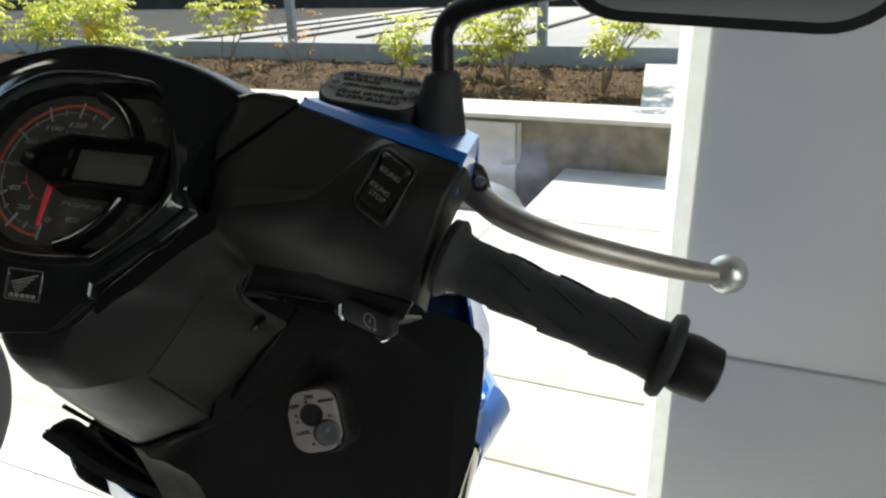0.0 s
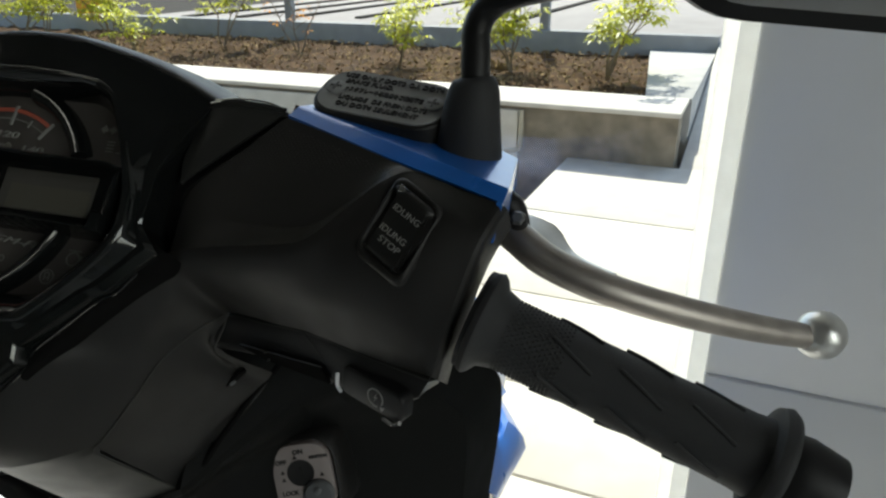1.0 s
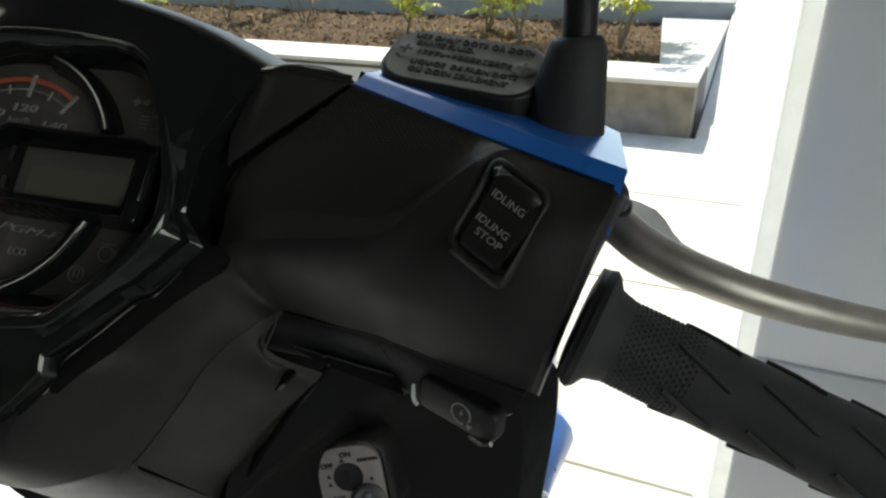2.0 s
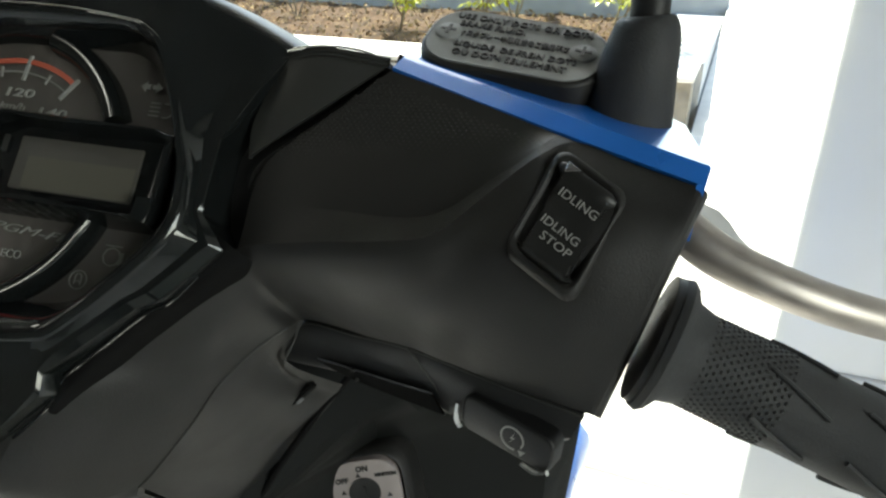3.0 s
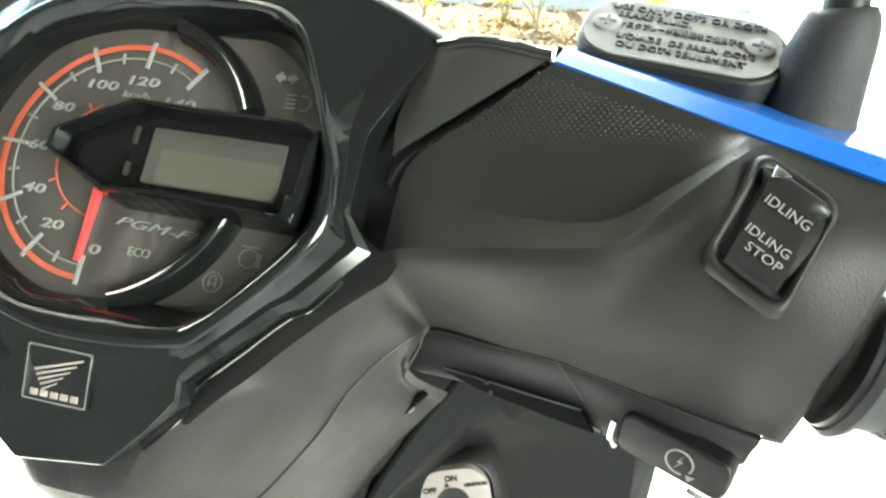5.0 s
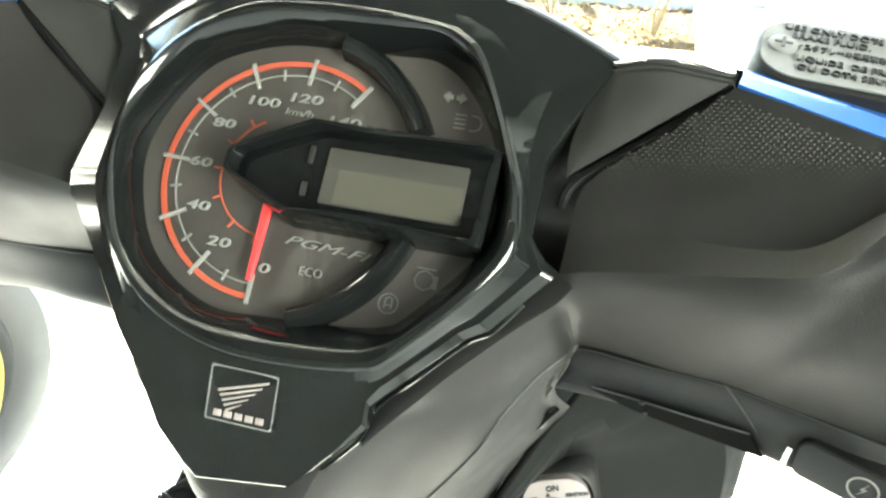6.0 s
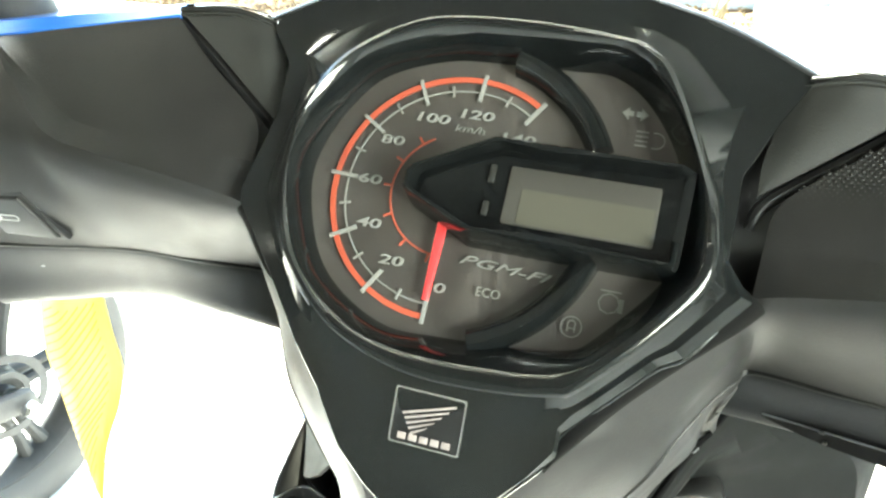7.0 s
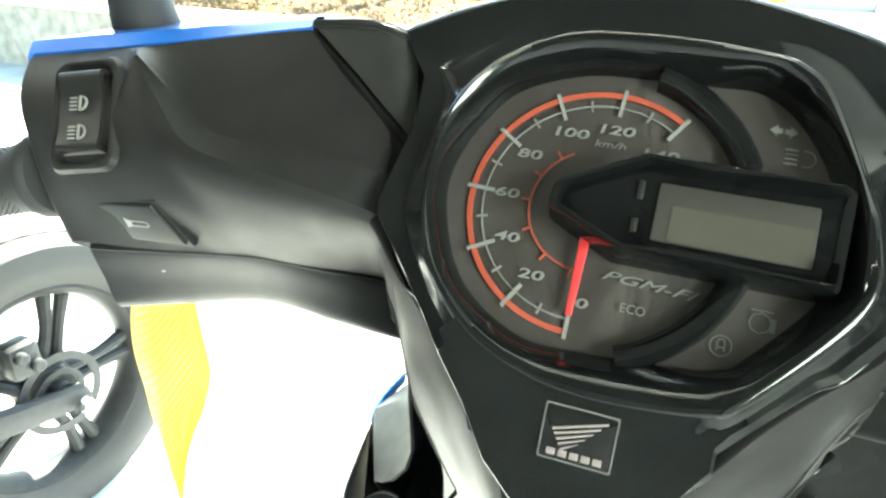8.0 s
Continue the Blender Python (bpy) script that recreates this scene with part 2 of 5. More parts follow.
CABLE = mat("black_cable", (0.008, 0.008, 0.008), 0.45)


def leaf_material(name, color, through=None, share=0.6):
    m = mat(name, color, 0.4, var=0.35, scale=30)
    t = m.node_tree
    b, out = t.nodes["Principled BSDF"], t.nodes["Material Output"]
    tr = t.nodes.new("ShaderNodeBsdfTranslucent")
    tr.inputs[0].default_value = (*(through or (min(color[0] * 4.2, .8), min(color[1] * 3.6, .8), color[2] * 2.0)), 1)
    mx = t.nodes.new("ShaderNodeMixShader")
    mx.inputs[0].default_value = share
    t.links.new(b.outputs[0], mx.inputs[1])
    t.links.new(tr.outputs[0], mx.inputs[2])
    t.links.new(mx.outputs[0], out.inputs[0])
    return m


YELLOW = leaf_material("yellow_plastic_sheet", (0.74, 0.60, 0.16), (0.78, 0.66, 0.26), 0.5)
FROSTED = leaf_material("frosted_white_strip", (0.85, 0.85, 0.84), (0.96, 0.96, 0.94), 0.85)
LEAF = leaf_material("green_leaf", (0.19, 0.25, 0.045))
DARKALLOY = mat("worn_dark_alloy", (0.40, 0.365, 0.33), 0.46, metal=0.9, bump=0.1, bump_scale=700)
BROWALLOY = mat("bright_cast_alloy", (0.62, 0.62, 0.60), 0.35, metal=0.8, bump=0.15, bump_scale=500)
# unseen walls and ceiling, kept dark to cut sheen on the plastics
INTERIOR = mat("grey_interior_paint", (0.11, 0.11, 0.105), 0.8, var=0.08, scale=3)
DARKCEILING = mat("dark_ceiling_paint", (0.055, 0.055, 0.056), 0.8, var=0.08, scale=3)
DRYLEAF = leaf_material("dry_leaf", (0.26, 0.10, 0.03))
DRYGRASS = mat("dry_litter", (0.24, 0.17, 0.09), 0.9, spec=0.08, var=0.3, scale=50)
CLEAR = glassy("clear_glass", (0.97, 0.98, 0.97), gloss=0.008)
GLASS = glassy("window_glass", (0.97, 0.985, 0.975), gloss=0.02)


# ---- the scooter: its handlebar ----
scooter = thing("motor_scooter", BODY, "black and blue motor scooter parked facing a shop window", "scooter")


def side(p, left):
    """A handlebar point on the right, or its twin on the left, whose arm is a little longer."""
    if not left:
        return Vector(p)
    d = p[0] - MID
    return Vector((MID - d * (1 + 0.07 * max(0, min((d - 0.12) / 0.12, 1))), p[1], p[2]))


# the moulded cover: an upper panel, a folded band under it, and a lower skin that sweeps round into the steering stem
COVER_TOP = [(.1508, .0535, .0060), (.1680, .0483, .0083), (.1850, .0428, .0102), (.1980, .0383, .0120), (.2065, .0354, .0128), (.2135, .0331, .0136)]
FOLD_UP = [(.1053, .0002, -.0042), (.1351, .0006, .0016), (.1640, .0000, .0068), (.1789, .0030, .0106), (.1930, .0137, .0144), (.2076, .0250, .0192)]
SKIN = [
    [(.2575, .0196, .0175), (.2509, .0005, .0215), (.2453, -.0184, .0140), (.2404, -.0361, .0020), (.2361, -.0525, -.0140)],
    [(.2390, .0246, .0160), (.2360, .0060, .0235), (.2300, -.0150, .0195), (.2240, -.0340, .0040), (.2180, -.0498, -.0185)],
    [(.2200, .0309, .0143), (.2165, .0120, .0225), (.2110, -.0100, .0215), (.2060, -.0310, .0035), (.2010, -.0465, -.0235)],
    [(.2088, .0222, .0222), (.2045, .0065, .0225), (.2000, -.0110, .0195), (.1945, -.0300, .0020), (.1885, -.0437, -.0275)],
    [(.1945, .0080, .0214), (.1915, -.0040, .0205), (.1875, -.0160, .0140), (.1830, -.0310, -.0030), (.1780, -.0415, -.0305)],
    [(.1790, -.0072, .0195), (.1770, -.0140, .0165), (.1745, -.0220, .0080), (.1715, -.0320, -.0105), (.1680, -.0393, -.0340)],
    [(.1600, -.0110, .0145), (.1590, -.0165, .0115), (.1570, -.0235, .0020), (.1545, -.0310, -.0160), (.1510, -.0375, -.0425)],
    [(.1320, -.0128, .0050), (.1325, -.0180, .0010), (.1330, -.0235, -.0085), (.1335, -.0290, -.0260), (.1335, -.0348, -.0510)],
    [(.1045, -.0162, -.0060), (.1080, -.0205, -.0110), (.1115, -.0245, -.0200), (.1140, -.0290, -.0370), (.1160, -.0334, -.0585)],
    [(.0940, -.0260, -.0075), (.0985, -.0295, -.0130), (.1035, -.0340, -.0225), (.1070, -.0375, -.0370), (.1116, -.0389, -.0520)],
    [(.0800, -.0380, -.0070), (.0880, -.0415, -.0140), (.0955, -.0455, -.0240), (.0988, -.0480, -.0365), (.1030, -.0490, -.0475)],
    [(.0550, -.0600, -.0060), (.0700, -.0620, -.0160), (.0820, -.0635, -.0270), (.0885, -.0648, -.0345), (.0925, -.0660, -.0430)],
    [(.0125, -.0800, -.0040), (.0465, -.0800, -.0050), (.0665, -.0810, -.0240), (.0760, -.0815, -.0345), (.0845, -.0820, -.0455)],
    [(.0125, -.1162, -.0130), (.0305, -.1150, -.0140), (.0485, -.1110, -.0340), (.0580, -.1085, -.0455), (.0670, -.1060, -.0565)],
    [(.0125, -.1312, -.0430), (.0280, -.1295, -.0440), (.0425, -.1240, -.0480), (.0520, -.1185, -.0535), (.0607, -.1132, -.0595)],
]
FLANK = [
    [(.1160, -.0334, -.0585), (.1095, -.0516, -.0648), (.1186, -.0570, -.1280)],
    [(.1116, -.0389, -.0520), (.1075, -.0545, -.0700), (.1165, -.0610, -.1300)],
    [(.1030, -.0490, -.0475), (.1060, -.0590, -.0850), (.1150, -.0640, -.1330)],
    [(.0925, -.0660, -.0430), (.1040, -.0690, -.0890), (.1095, -.0720, -.1370)],
    [(.0845, -.0820, -.0455), (.0920, -.0870, -.0930), (.0965, -.0920, -.1410)],
    [(.0670, -.1060, -.0565), (.0775, -.1110, -.0980), (.0855, -.1160, -.1380)],
    [(.0607, -.1132, -.0595), (.0705, -.1240, -.0950), (.0785, -.1345, -.1285)],
]


def upper_rows(left):
    top, low = ([side(p, left) for p in r] for r in (COVER_TOP, FOLD_UP))
    rows = []
    for f, first in ((0, COVER_TOP[0]), (1 / 3, (.1325, .0362, .0027)), (2 / 3, (.1090, .0170, -.0030)), (1, FOLD_UP[0])):
        row = [a.lerp(b, f) + Vector((0, 0, .0016 * math.sin(math.pi * f))) for a, b in zip(top, low)]
        row[0] = side(first, left)
        if left and f:  # the fold is fainter on the left arm
            row = [p + Vector((0, 0, .0042 * f)) for p in row]
        rows.append(row)
    return rows


def skin_rows(left):
    return [[side(p, left) for p in r] for r in SKIN]


def handlebar_cover(left):
    upper = upper_rows(left)
    out = -1 if left else 1
    skin = smooth_grid(skin_rows(left), 6, 6)
    panel_net = smooth_grid(upper, 6, 6)
    low = [r[0] for r in skin[18:49]][::-1]
    band = [panel_net[-1], [a.lerp(b, .5) + Vector((0, 0, -.0004)) for a, b in zip(panel_net[-1], low)], low]
    ends = [[r[-1] for r in panel_net[::3]], [r[0] for r in skin[12:19]]]
    rim = skin[0]
    wall = [rim] + [[p + Vector((out * a, -b, -c)) for p in rim] for a, b, c in ((.0014, .0003, .0004), (.0028, .0006, .0016), (.0037, .0008, .0034), (.0042, .0008, .0065), (.0042, 0, .030))]
    under = [[r[-1] + Vector(d) for r in skin[:49]] for d in ((0, 0, 0), (0, .0012, -.0018), (0, .004, -.012))]
    flank = smooth_grid([[side(p, left) for p in r] for r in FLANK], 6, 4)
    flank = [[r[-1]] + q[1:] for r, q in zip(skin[48:], flank)]
    bm = joined(sheet(panel_net), sheet(ends), sheet(band), sheet(skin), sheet(wall), sheet(under), sheet(flank))
    bmesh.ops.remove_doubles(bm, verts=bm.verts[:], dist=.00002)
    cover = part("handlebar_cover", bm, MATTE, scooter, "matte black plastic handlebar cover that sweeps into the steering stem", HB, angle=15)
    crest = [(.1508, .0535, .0060), (.1850, .0428, .0102), (.2065, .0354, .0128), (.2200, .0309, .0143), (.2390, .0246, .0160), (.2560, .0200, .0174)]
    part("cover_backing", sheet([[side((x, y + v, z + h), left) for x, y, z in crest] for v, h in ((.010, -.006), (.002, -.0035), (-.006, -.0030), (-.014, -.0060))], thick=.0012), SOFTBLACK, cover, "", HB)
    # thin satin tube added to draw the highlight along the crease
    part("edge_highlight", tube([r[0] for r in flank[3::3]], .0006, 8), SATIN, cover, "", HB)
    net = np.array([[p[:] for p in r] for r in smooth_grid(upper, 16, 16)])
    normals = np.cross(net[2:, 1:-1] - net[:-2, 1:-1], net[1:-1, 2:] - net[1:-1, :-2])
    normals *= np.sign(normals[..., 2:]) / np.linalg.norm(normals, axis=-1, keepdims=True)
    spots, normals = net[1:-1, 1:-1].reshape(-1, 3), normals.reshape(-1, 3)
    bm = bmesh.new()
    pitch = .0021
    for i in range(60):
        for j in range(36):
            u, v = .112 + pitch * i + pitch * .5 * (j % 2), .054 - pitch * .62 * j
            fade = 1 - max(0, (.030 + (u - .165) * .1 - v) / .012)
            x = u if not left else side((u, v, 0), True).x
            k = int(np.argmin((spots[:, 0] - x) ** 2 + (spots[:, 1] - v) ** 2))
            if fade < .25 or (spots[k][0] - x) ** 2 + (spots[k][1] - v) ** 2 > .0016 ** 2 or v > .1052 - .345 * u - .004:
                continue
            p, n = Vector((x, v, spots[k][2])), Vector(normals[k])
            p.z -= (n.x * (x - spots[k][0]) + n.y * (v - spots[k][1])) / n.z
            a = Vector((1, 0, 0)).cross(n).normalized() * .00078 * fade
            b = n.cross(a) * 1.25
            base = [bm.verts.new(p + a * c + b * d - n * .0001) for c, d in ((1, 0), (0, 1), (-1, 0), (0, -1))]
            top = bm.verts.new(p + n * .00038 * fade)
            for q in range(4):
                bm.faces.new((base[q], base[(q + 1) % 4], top))
    if left:
        bm.free()
        return cover
    tagged(part("grain_panel", bm, MATTE, cover, "fine dotted relief", HB, angle=10), kind="stuff")
    return cover


def on_cover(left, u, v, x_axis, lift=0.0):
    """A frame on an arm's lower skin at (u, v), its z out of the surface."""
    net = smooth_grid(skin_rows(left)[:9], 8, 8)
    i, j = min(((i, j) for i in range(1, len(net) - 1) for j in range(1, len(net[0]) - 1)), key=lambda q: (net[q[0]][q[1]].xy - Vector((u, v))).length)
    n = (net[i + 1][j] - net[i - 1][j]).cross(net[i][j + 1] - net[i][j - 1]).normalized()
    n = -n if n.z < 0 else n
    p = net[i][j].copy()
    p += Vector((u - p.x, v - p.y, -(n.x * (u - p.x) + n.y * (v - p.y)) / n.z))
    return HB @ along(p + n * lift, x_axis, n)


handlebar_cover(False)
handlebar_cover(True)


def top_trim(left):
    """The blue strip along the top of an arm, with its flat top and folded end."""
    stations = [
        ((.1512, .0548, .0060), (.1535, .0625, .0010), (.160, .0830, -.032), (.160, .075, -.045)),
        ((.2045, .0366, .0130), (.2060, .0440, .0105), (.209, .0725, -.028), (.209, .063, -.043)),
        ((.2480, .0232, .0172), (.2495, .0300, .0165), (.249, .0620, -.024), (.249, .052, -.040)),
        ((.2590, .0200, .0180), (.2605, .0270, .0170), (.2580, .0590, -.025), (.2580, .047, -.040)),
    ]
    rows = [[side(p, left) for p in line(s, 3)] for s in stations]
    rows = [list(r) for r in zip(*[line(c, 4) for c in zip(*rows)])]
    bm = sheet(rows, thick=0.002)
    trim = part("top_trim", bm, BLUE, scooter, "gloss blue painted strip", HB, angle=30)
    tip = [(.2605, .0265, .0170), (.2590, .0192, .0180), (.2570, .0037, .0120), (.2580, .027, -.022), (.2580, .059, -.026)]
    bm = bmesh.new()
    outer = [bm.verts.new(side((p[0] + .0004, p[1], p[2]), left)) for p in tip]
    inner = [bm.verts.new(side((p[0] - .0022, p[1], p[2]), left)) for p in tip]
    bm.faces.new(outer), bm.faces.new(inner[::-1])
    for i in range(5):
        bm.faces.new((outer[i], outer[(i + 1) % 5], inner[(i + 1) % 5], inner[i]))
    part("end_fold", bm, BLUE, trim, "", HB, angle=30)
    return trim


top_trim(False)
top_trim(True)


def pod(left):
    """The smooth corner piece between the dial hood and an arm."""
    rows = [
        [(.1010, .0175, -.0040), (.1012, .0178, -.0038), (.1016, .0182, -.0036)],
        [(.1008, .0290, -.0010), (.1070, .0280, .0000), (.1140, .0275, -.0002)],
        [(.1030, .0400, -.0005), (.1130, .0395, .0030), (.1275, .0380, .0024)],
        [(.1060, .0500, .0012), (.1200, .0505, .0058), (.1420, .0492, .0052)],
        [(.1085, .0545, .0030), (.1250, .0562, .0078), (.1495, .0552, .0062)],
        [(.1090, .0560, .0015), (.1252, .0580, .0062), (.1502, .0566, .0046)],
        [(.112, .066, -.03), (.130, .068, -.03), (.151, .066, -.03)],
    ]
    rows = [[side(p, left) for p in r] for r in rows]
    piece = part("corner_pod", sheet(smooth_grid(rows, 5, 6), thick=0.002), SATIN, scooter, "satin dark corner piece with a clear rim", HB, angle=60)
    rim = tube([side(p, left) for p in ((.1105, .0572, .0052), (.119, .0584, .0062), (.129, .0590, .0066), (.140, .0586, .0060), (.1500, .0562, .0046))], .0007, 8)
    part("clear_rim", rim, CHROME, piece, "clear bright rim", HB)
    part("clear_rim", tube([side(p, left) for p in ((.1120, .0590, .0046), (.121, .0604, .0056), (.130, .0608, .0060), (.140, .0602, .0054), (.1485, .0580, .0040))], .0005, 8), CHROME, piece, "clear bright rim", HB)
    gap = tube([side(p, left) for p in ((.1510, .0545, .0012), (.1320, .0385, -.0022), (.1060, .0182, -.0080), (.1015, .0080, -.0110))], .0026, 8, up=(0, 0, 1))
    part("seam", gap, CABLE, piece, "", HB)
    return piece


pod(False)
pod(True)
for left in (False, True):
    rows = [[(.080, .064, -.016), (.078, .030, -.022), (.078, .000, -.026), (.084, -.024, -.040)], [(.100, .062, -.010), (.096, .028, -.016), (.098, .000, -.018), (.104, -.026, -.046)], [(.140, .058, -.006), (.124, .030, -.008), (.120, .000, -.008), (.124, -.028, -.052)], [(.170, .050, -.004), (.160, .026, -.002), (.150, .000, -.004), (.150, -.030, -.048)]]
    part("arm_core", sheet(smooth_grid([[side(p, left) for p in r] for r in rows], 5, 5), thick=.004), CABLE, scooter, "black core between dial panel and arm", HB, angle=60)

# the dial hood and its gloss panel, round the dial's centre
LIP = [(-.0578, -.0047), (-.0574, .0171), (-.0519, .0335), (-.0419, .0460), (-.0269, .0556), (-.0109, .0603), (.0195, .0614), (.0487, .0592), (.0584, .0561), (.0671, .0476), (.0801, .0202), (.0868, .0), (.0849, -.0205), (.0577, -.0535), (.0455, -.0600), (.0187, -.0630), (-.0046, -.0615), (-.0269, -.0535), (-.0436, -.0390), (-.0527, -.0250)]
WELL = [(-.0540, -.0040), (-.0525, .0143), (-.0432, .0335), (-.0322, .0440), (-.0114, .0515), (.0101, .0528), (.0325, .0530), (.0484, .0525), (.0615, .0439), (.0737, .0260), (.0795, .0040), (.0768, -.0155), (.0578, -.0401), (.0498, -.0455), (.0370, -.0480), (.0218, -.0490), (.0076, -.0500), (-.0127, -.0500), (-.0324, -.0410), (-.0454, -.0270)]
PANEL = [(-.0880, .0585), (-.055, .0715), (-.0125, .0805), (.0125, .0820), (.0375, .0805), (.080, .0715), (.1130, .0585), (.1030, .040), (.0945, .0200), (.0940, -.008), (.1033, -.0193), (.0860, -.0405), (.0789, -.0448), (.0535, -.0717), (.0535, -.0790), (.0385, -.0955), (.0320, -.1020), (.0, -.1060), (-.0060, -.1020), (-.0167, -.0928), (-.0276, -.0763), (-.0390, -.0630), (-.0514, -.0472), (-.0621, -.0345), (-.0770, -.0175), (-.0785, -.0120), (-.0720, .0200), (-.0735, .0400)]


def polar(outline, n=360, smooth=True, shrink=0.0, centre=(.008, -.004)):
    """An outline as distances at even angles about a centre."""
    pts = curve([(*p, 0) for p in outline], 10, True) if smooth else line([(*p, 0) for p in outline + outline[:1]], 12)[:-1]
    pairs = sorted((math.atan2(p.y - centre[1], p.x - centre[0]), (p.xy - Vector(centre)).length) for p in pts)
    a, r = [q[0] for q in pairs], [q[1] for q in pairs]
    grid = [-math.pi + math.tau * i / n for i in range(n)]
    dist = np.interp(grid, a, r, period=math.tau) - shrink
    return [Vector((centre[0] + d * math.cos(g), centre[1] + d * math.sin(g), 0)) for g, d in zip(grid, dist)]


def lifted(points, z):
    return [Vector((p.x, p.y, z(p) if callable(z) else z)) for p in points]


def panel_height(p):
    lower = max(0.0, (-0.062 - p.y) / 0.042)
    across = abs(p.x - MID) / 0.09
    return 0.0128 - 0.0088 * lower ** 1.2 - 0.007 * across ** 2


lip, panel = polar(LIP, 720), polar(PANEL, 720, smooth=False)
foot = [MID * Vector((1, 0, 0)) + (p - MID * Vector((1, 0, 0))) * 0.985 for p in panel]
base_ring = polar(LIP, 720, shrink=-0.0015)


def panel_ring(f, inset=0.0, drop=0.0):
    """A ring of the panel between the dial's lip (0) and its edge (1)."""
    out = []
    for a, b in zip(base_ring, panel):
        span = max((b - a).length, .0005)
        facet = min(max((-.004 - b.y) / .012, 0), 1) * min(max((b.x - .045) / .02, 0), 1)
        g = min(f, 1 - min(inset * (.08 + .92 * facet) / span, .45))
        p = a.lerp(b, g)
        low = min(max((-.030 - p.y) / .040, 0), 1) * min(max(1.6 - abs(p.x - MID) / .03, 0), 1)
        rise = max(0, 1 - 2.2 * g)
        p.z = ((panel_height(b) + 0.0012 * (1 - g)) * (1 - low) + panel_height(p) * low) * (1 - rise) + .0140 * rise - drop * (.15 + .85 * facet)
        out.append(p)
    return out


meter = part("meter_panel", sheet([panel_ring(0), panel_ring(.15), panel_ring(.3), panel_ring(.45), panel_ring(.7), panel_ring(1, .0040), panel_ring(1, 0, .0026), panel_ring(1, 0, .0060), lifted(foot, lambda p: -0.008 if p.y < -.03 else -0.020)], closed=True), GLOSS, scooter, "gloss black panel under the dial", HB, angle=28)


well = polar(WELL, 720)


def bezel_ring(f, z):
    """A ring of the bezel from the lip (0) to the well of the dial (1)."""
    return lifted([a.lerp(b, f) for a, b in zip(lip, well)], z)


rows = [lifted(polar(LIP, 720, shrink=-.0040), 0.0100), lifted(polar(LIP, 720, shrink=-.0026), .0134)] + [bezel_ring(f, z) for f, z in ((-.10, .0144), (.06, .0150), (.24, .0140), (.45, .0115), (.66, .0082), (.85, .0046), (.97, .0018), (1.0, .0002), (1.02, -.0020))]
part("dial_bezel", sheet(rows, closed=True), GLOSS, meter, "rounded gloss black ring", HB, angle=60)
bm = bmesh.new()
bm.faces.new([bm.verts.new(p) for p in lifted(polar(WELL, 720, shrink=-.0015), -0.0006)])
bmesh.ops.solidify(bm, geom=bm.faces[:], thickness=0.002)
face = part("dial_face", bm, DIAL, meter, "dark brown-grey dial face", HB)

# the speed scale: 0 to 140 over 214 degrees
def speed_angle(v):
    return 270 - 30.6 * v / 20


part("speed_ring", arc(.0435, .0455, speed_angle(140), speed_angle(0), 0, .0006, 90), ORANGE_INK, face, "orange ring of the speed scale", HB)
part("scale_line", arc(.0396, .0402, speed_angle(140), speed_angle(0), 0, .0005, 90), GREY_INK, face, "", HB)
for v in range(0, 141, 10):
    a = radians(speed_angle(v))
    r0, r1, w = (.0365, .0470, .00068) if v % 20 == 0 else (.0378, .0420, .00042)
    part("scale_mark", box(r0, r1, -w, w, 0, .0009 if v % 20 == 0 else .0007), WHITE_INK if v % 20 == 0 else GREY_INK, face, "", HB @ pose(0, 0, 0, 0, 0, math.degrees(a)))
for v in range(0, 121, 20):
    a = radians(speed_angle(v))
    r = .0318 if v < 90 else .0310
    x, y = r * math.cos(a), r * math.sin(a)
    if v == 0:
        x, y = .0032, -.0338
    part("numeral", letters(str(v), .0049, .0002, at(x, y, .0004), 1.9, 0.10, .00008), WHITE_INK, face, "", HB)
part("numeral", letters("140", .0049, .0002, at(.0185, .0240, .0004), 1.9, 0.10, .00008), WHITE_INK, face, "", HB)
part("unit_mark", letters("km/h", .0038, .0002, at(.0012, .0252, .0004), 1.5, 0.15), GREY_INK, face, "", HB)
part("inner_arc", arc(.0222, .0229, 118, 268, 0, .0005, 60), ORANGE_INK, face, "thin orange inner arc", HB)
for a in (130, 155, 180, 207, 236, 262):
    part("inner_mark", box(.0225, .0258, -.0004, .0004, 0, .0006), ORANGE_INK, face, "", HB @ pose(0, 0, 0, 0, 0, a))
part("needle", joined(slab([(-.0017, -.0100), (.0019, -.0100), (.0012, -.0390), (-.0010, -.0390)], .0025, .0040, .0004), lathe([(.0068, .001), (.0068, .004), (.005, .005)], 32)), RED_NEEDLE, face, "red needle resting at zero", HB)
part("system_mark", letters("PGM-FI", .0046, .0002, at(.0232, -.0228, .0004, -3), 2.2, 0.4), GREY_INK, face, "", HB)
part("eco_mark", letters("ECO", .0046, .0002, at(.0205, -.0322, .0004, 0), 0.95), GREY_INK, face, "", HB)

# raised ribs that part the dial from the lamp windows
for name, a0, a1 in (("upper_rib", 24, 74), ("lower_rib", -70, -18)):
    rows = []
    for i in range(25):
        a = radians(a0 + (a1 - a0) * i / 24)
        rows.append([Vector((r * math.cos(a) - .0005, r * math.sin(a) + .001, z)) for r, z in ((.0492, -.001), (.0500, .0045), (.0525, .0072), (.0555, .0074), (.0578, .0050), (.0586, -.001))])
    part(name, sheet(rows, closed=True, ends=True), GLOSS, meter, "", HB, angle=45)

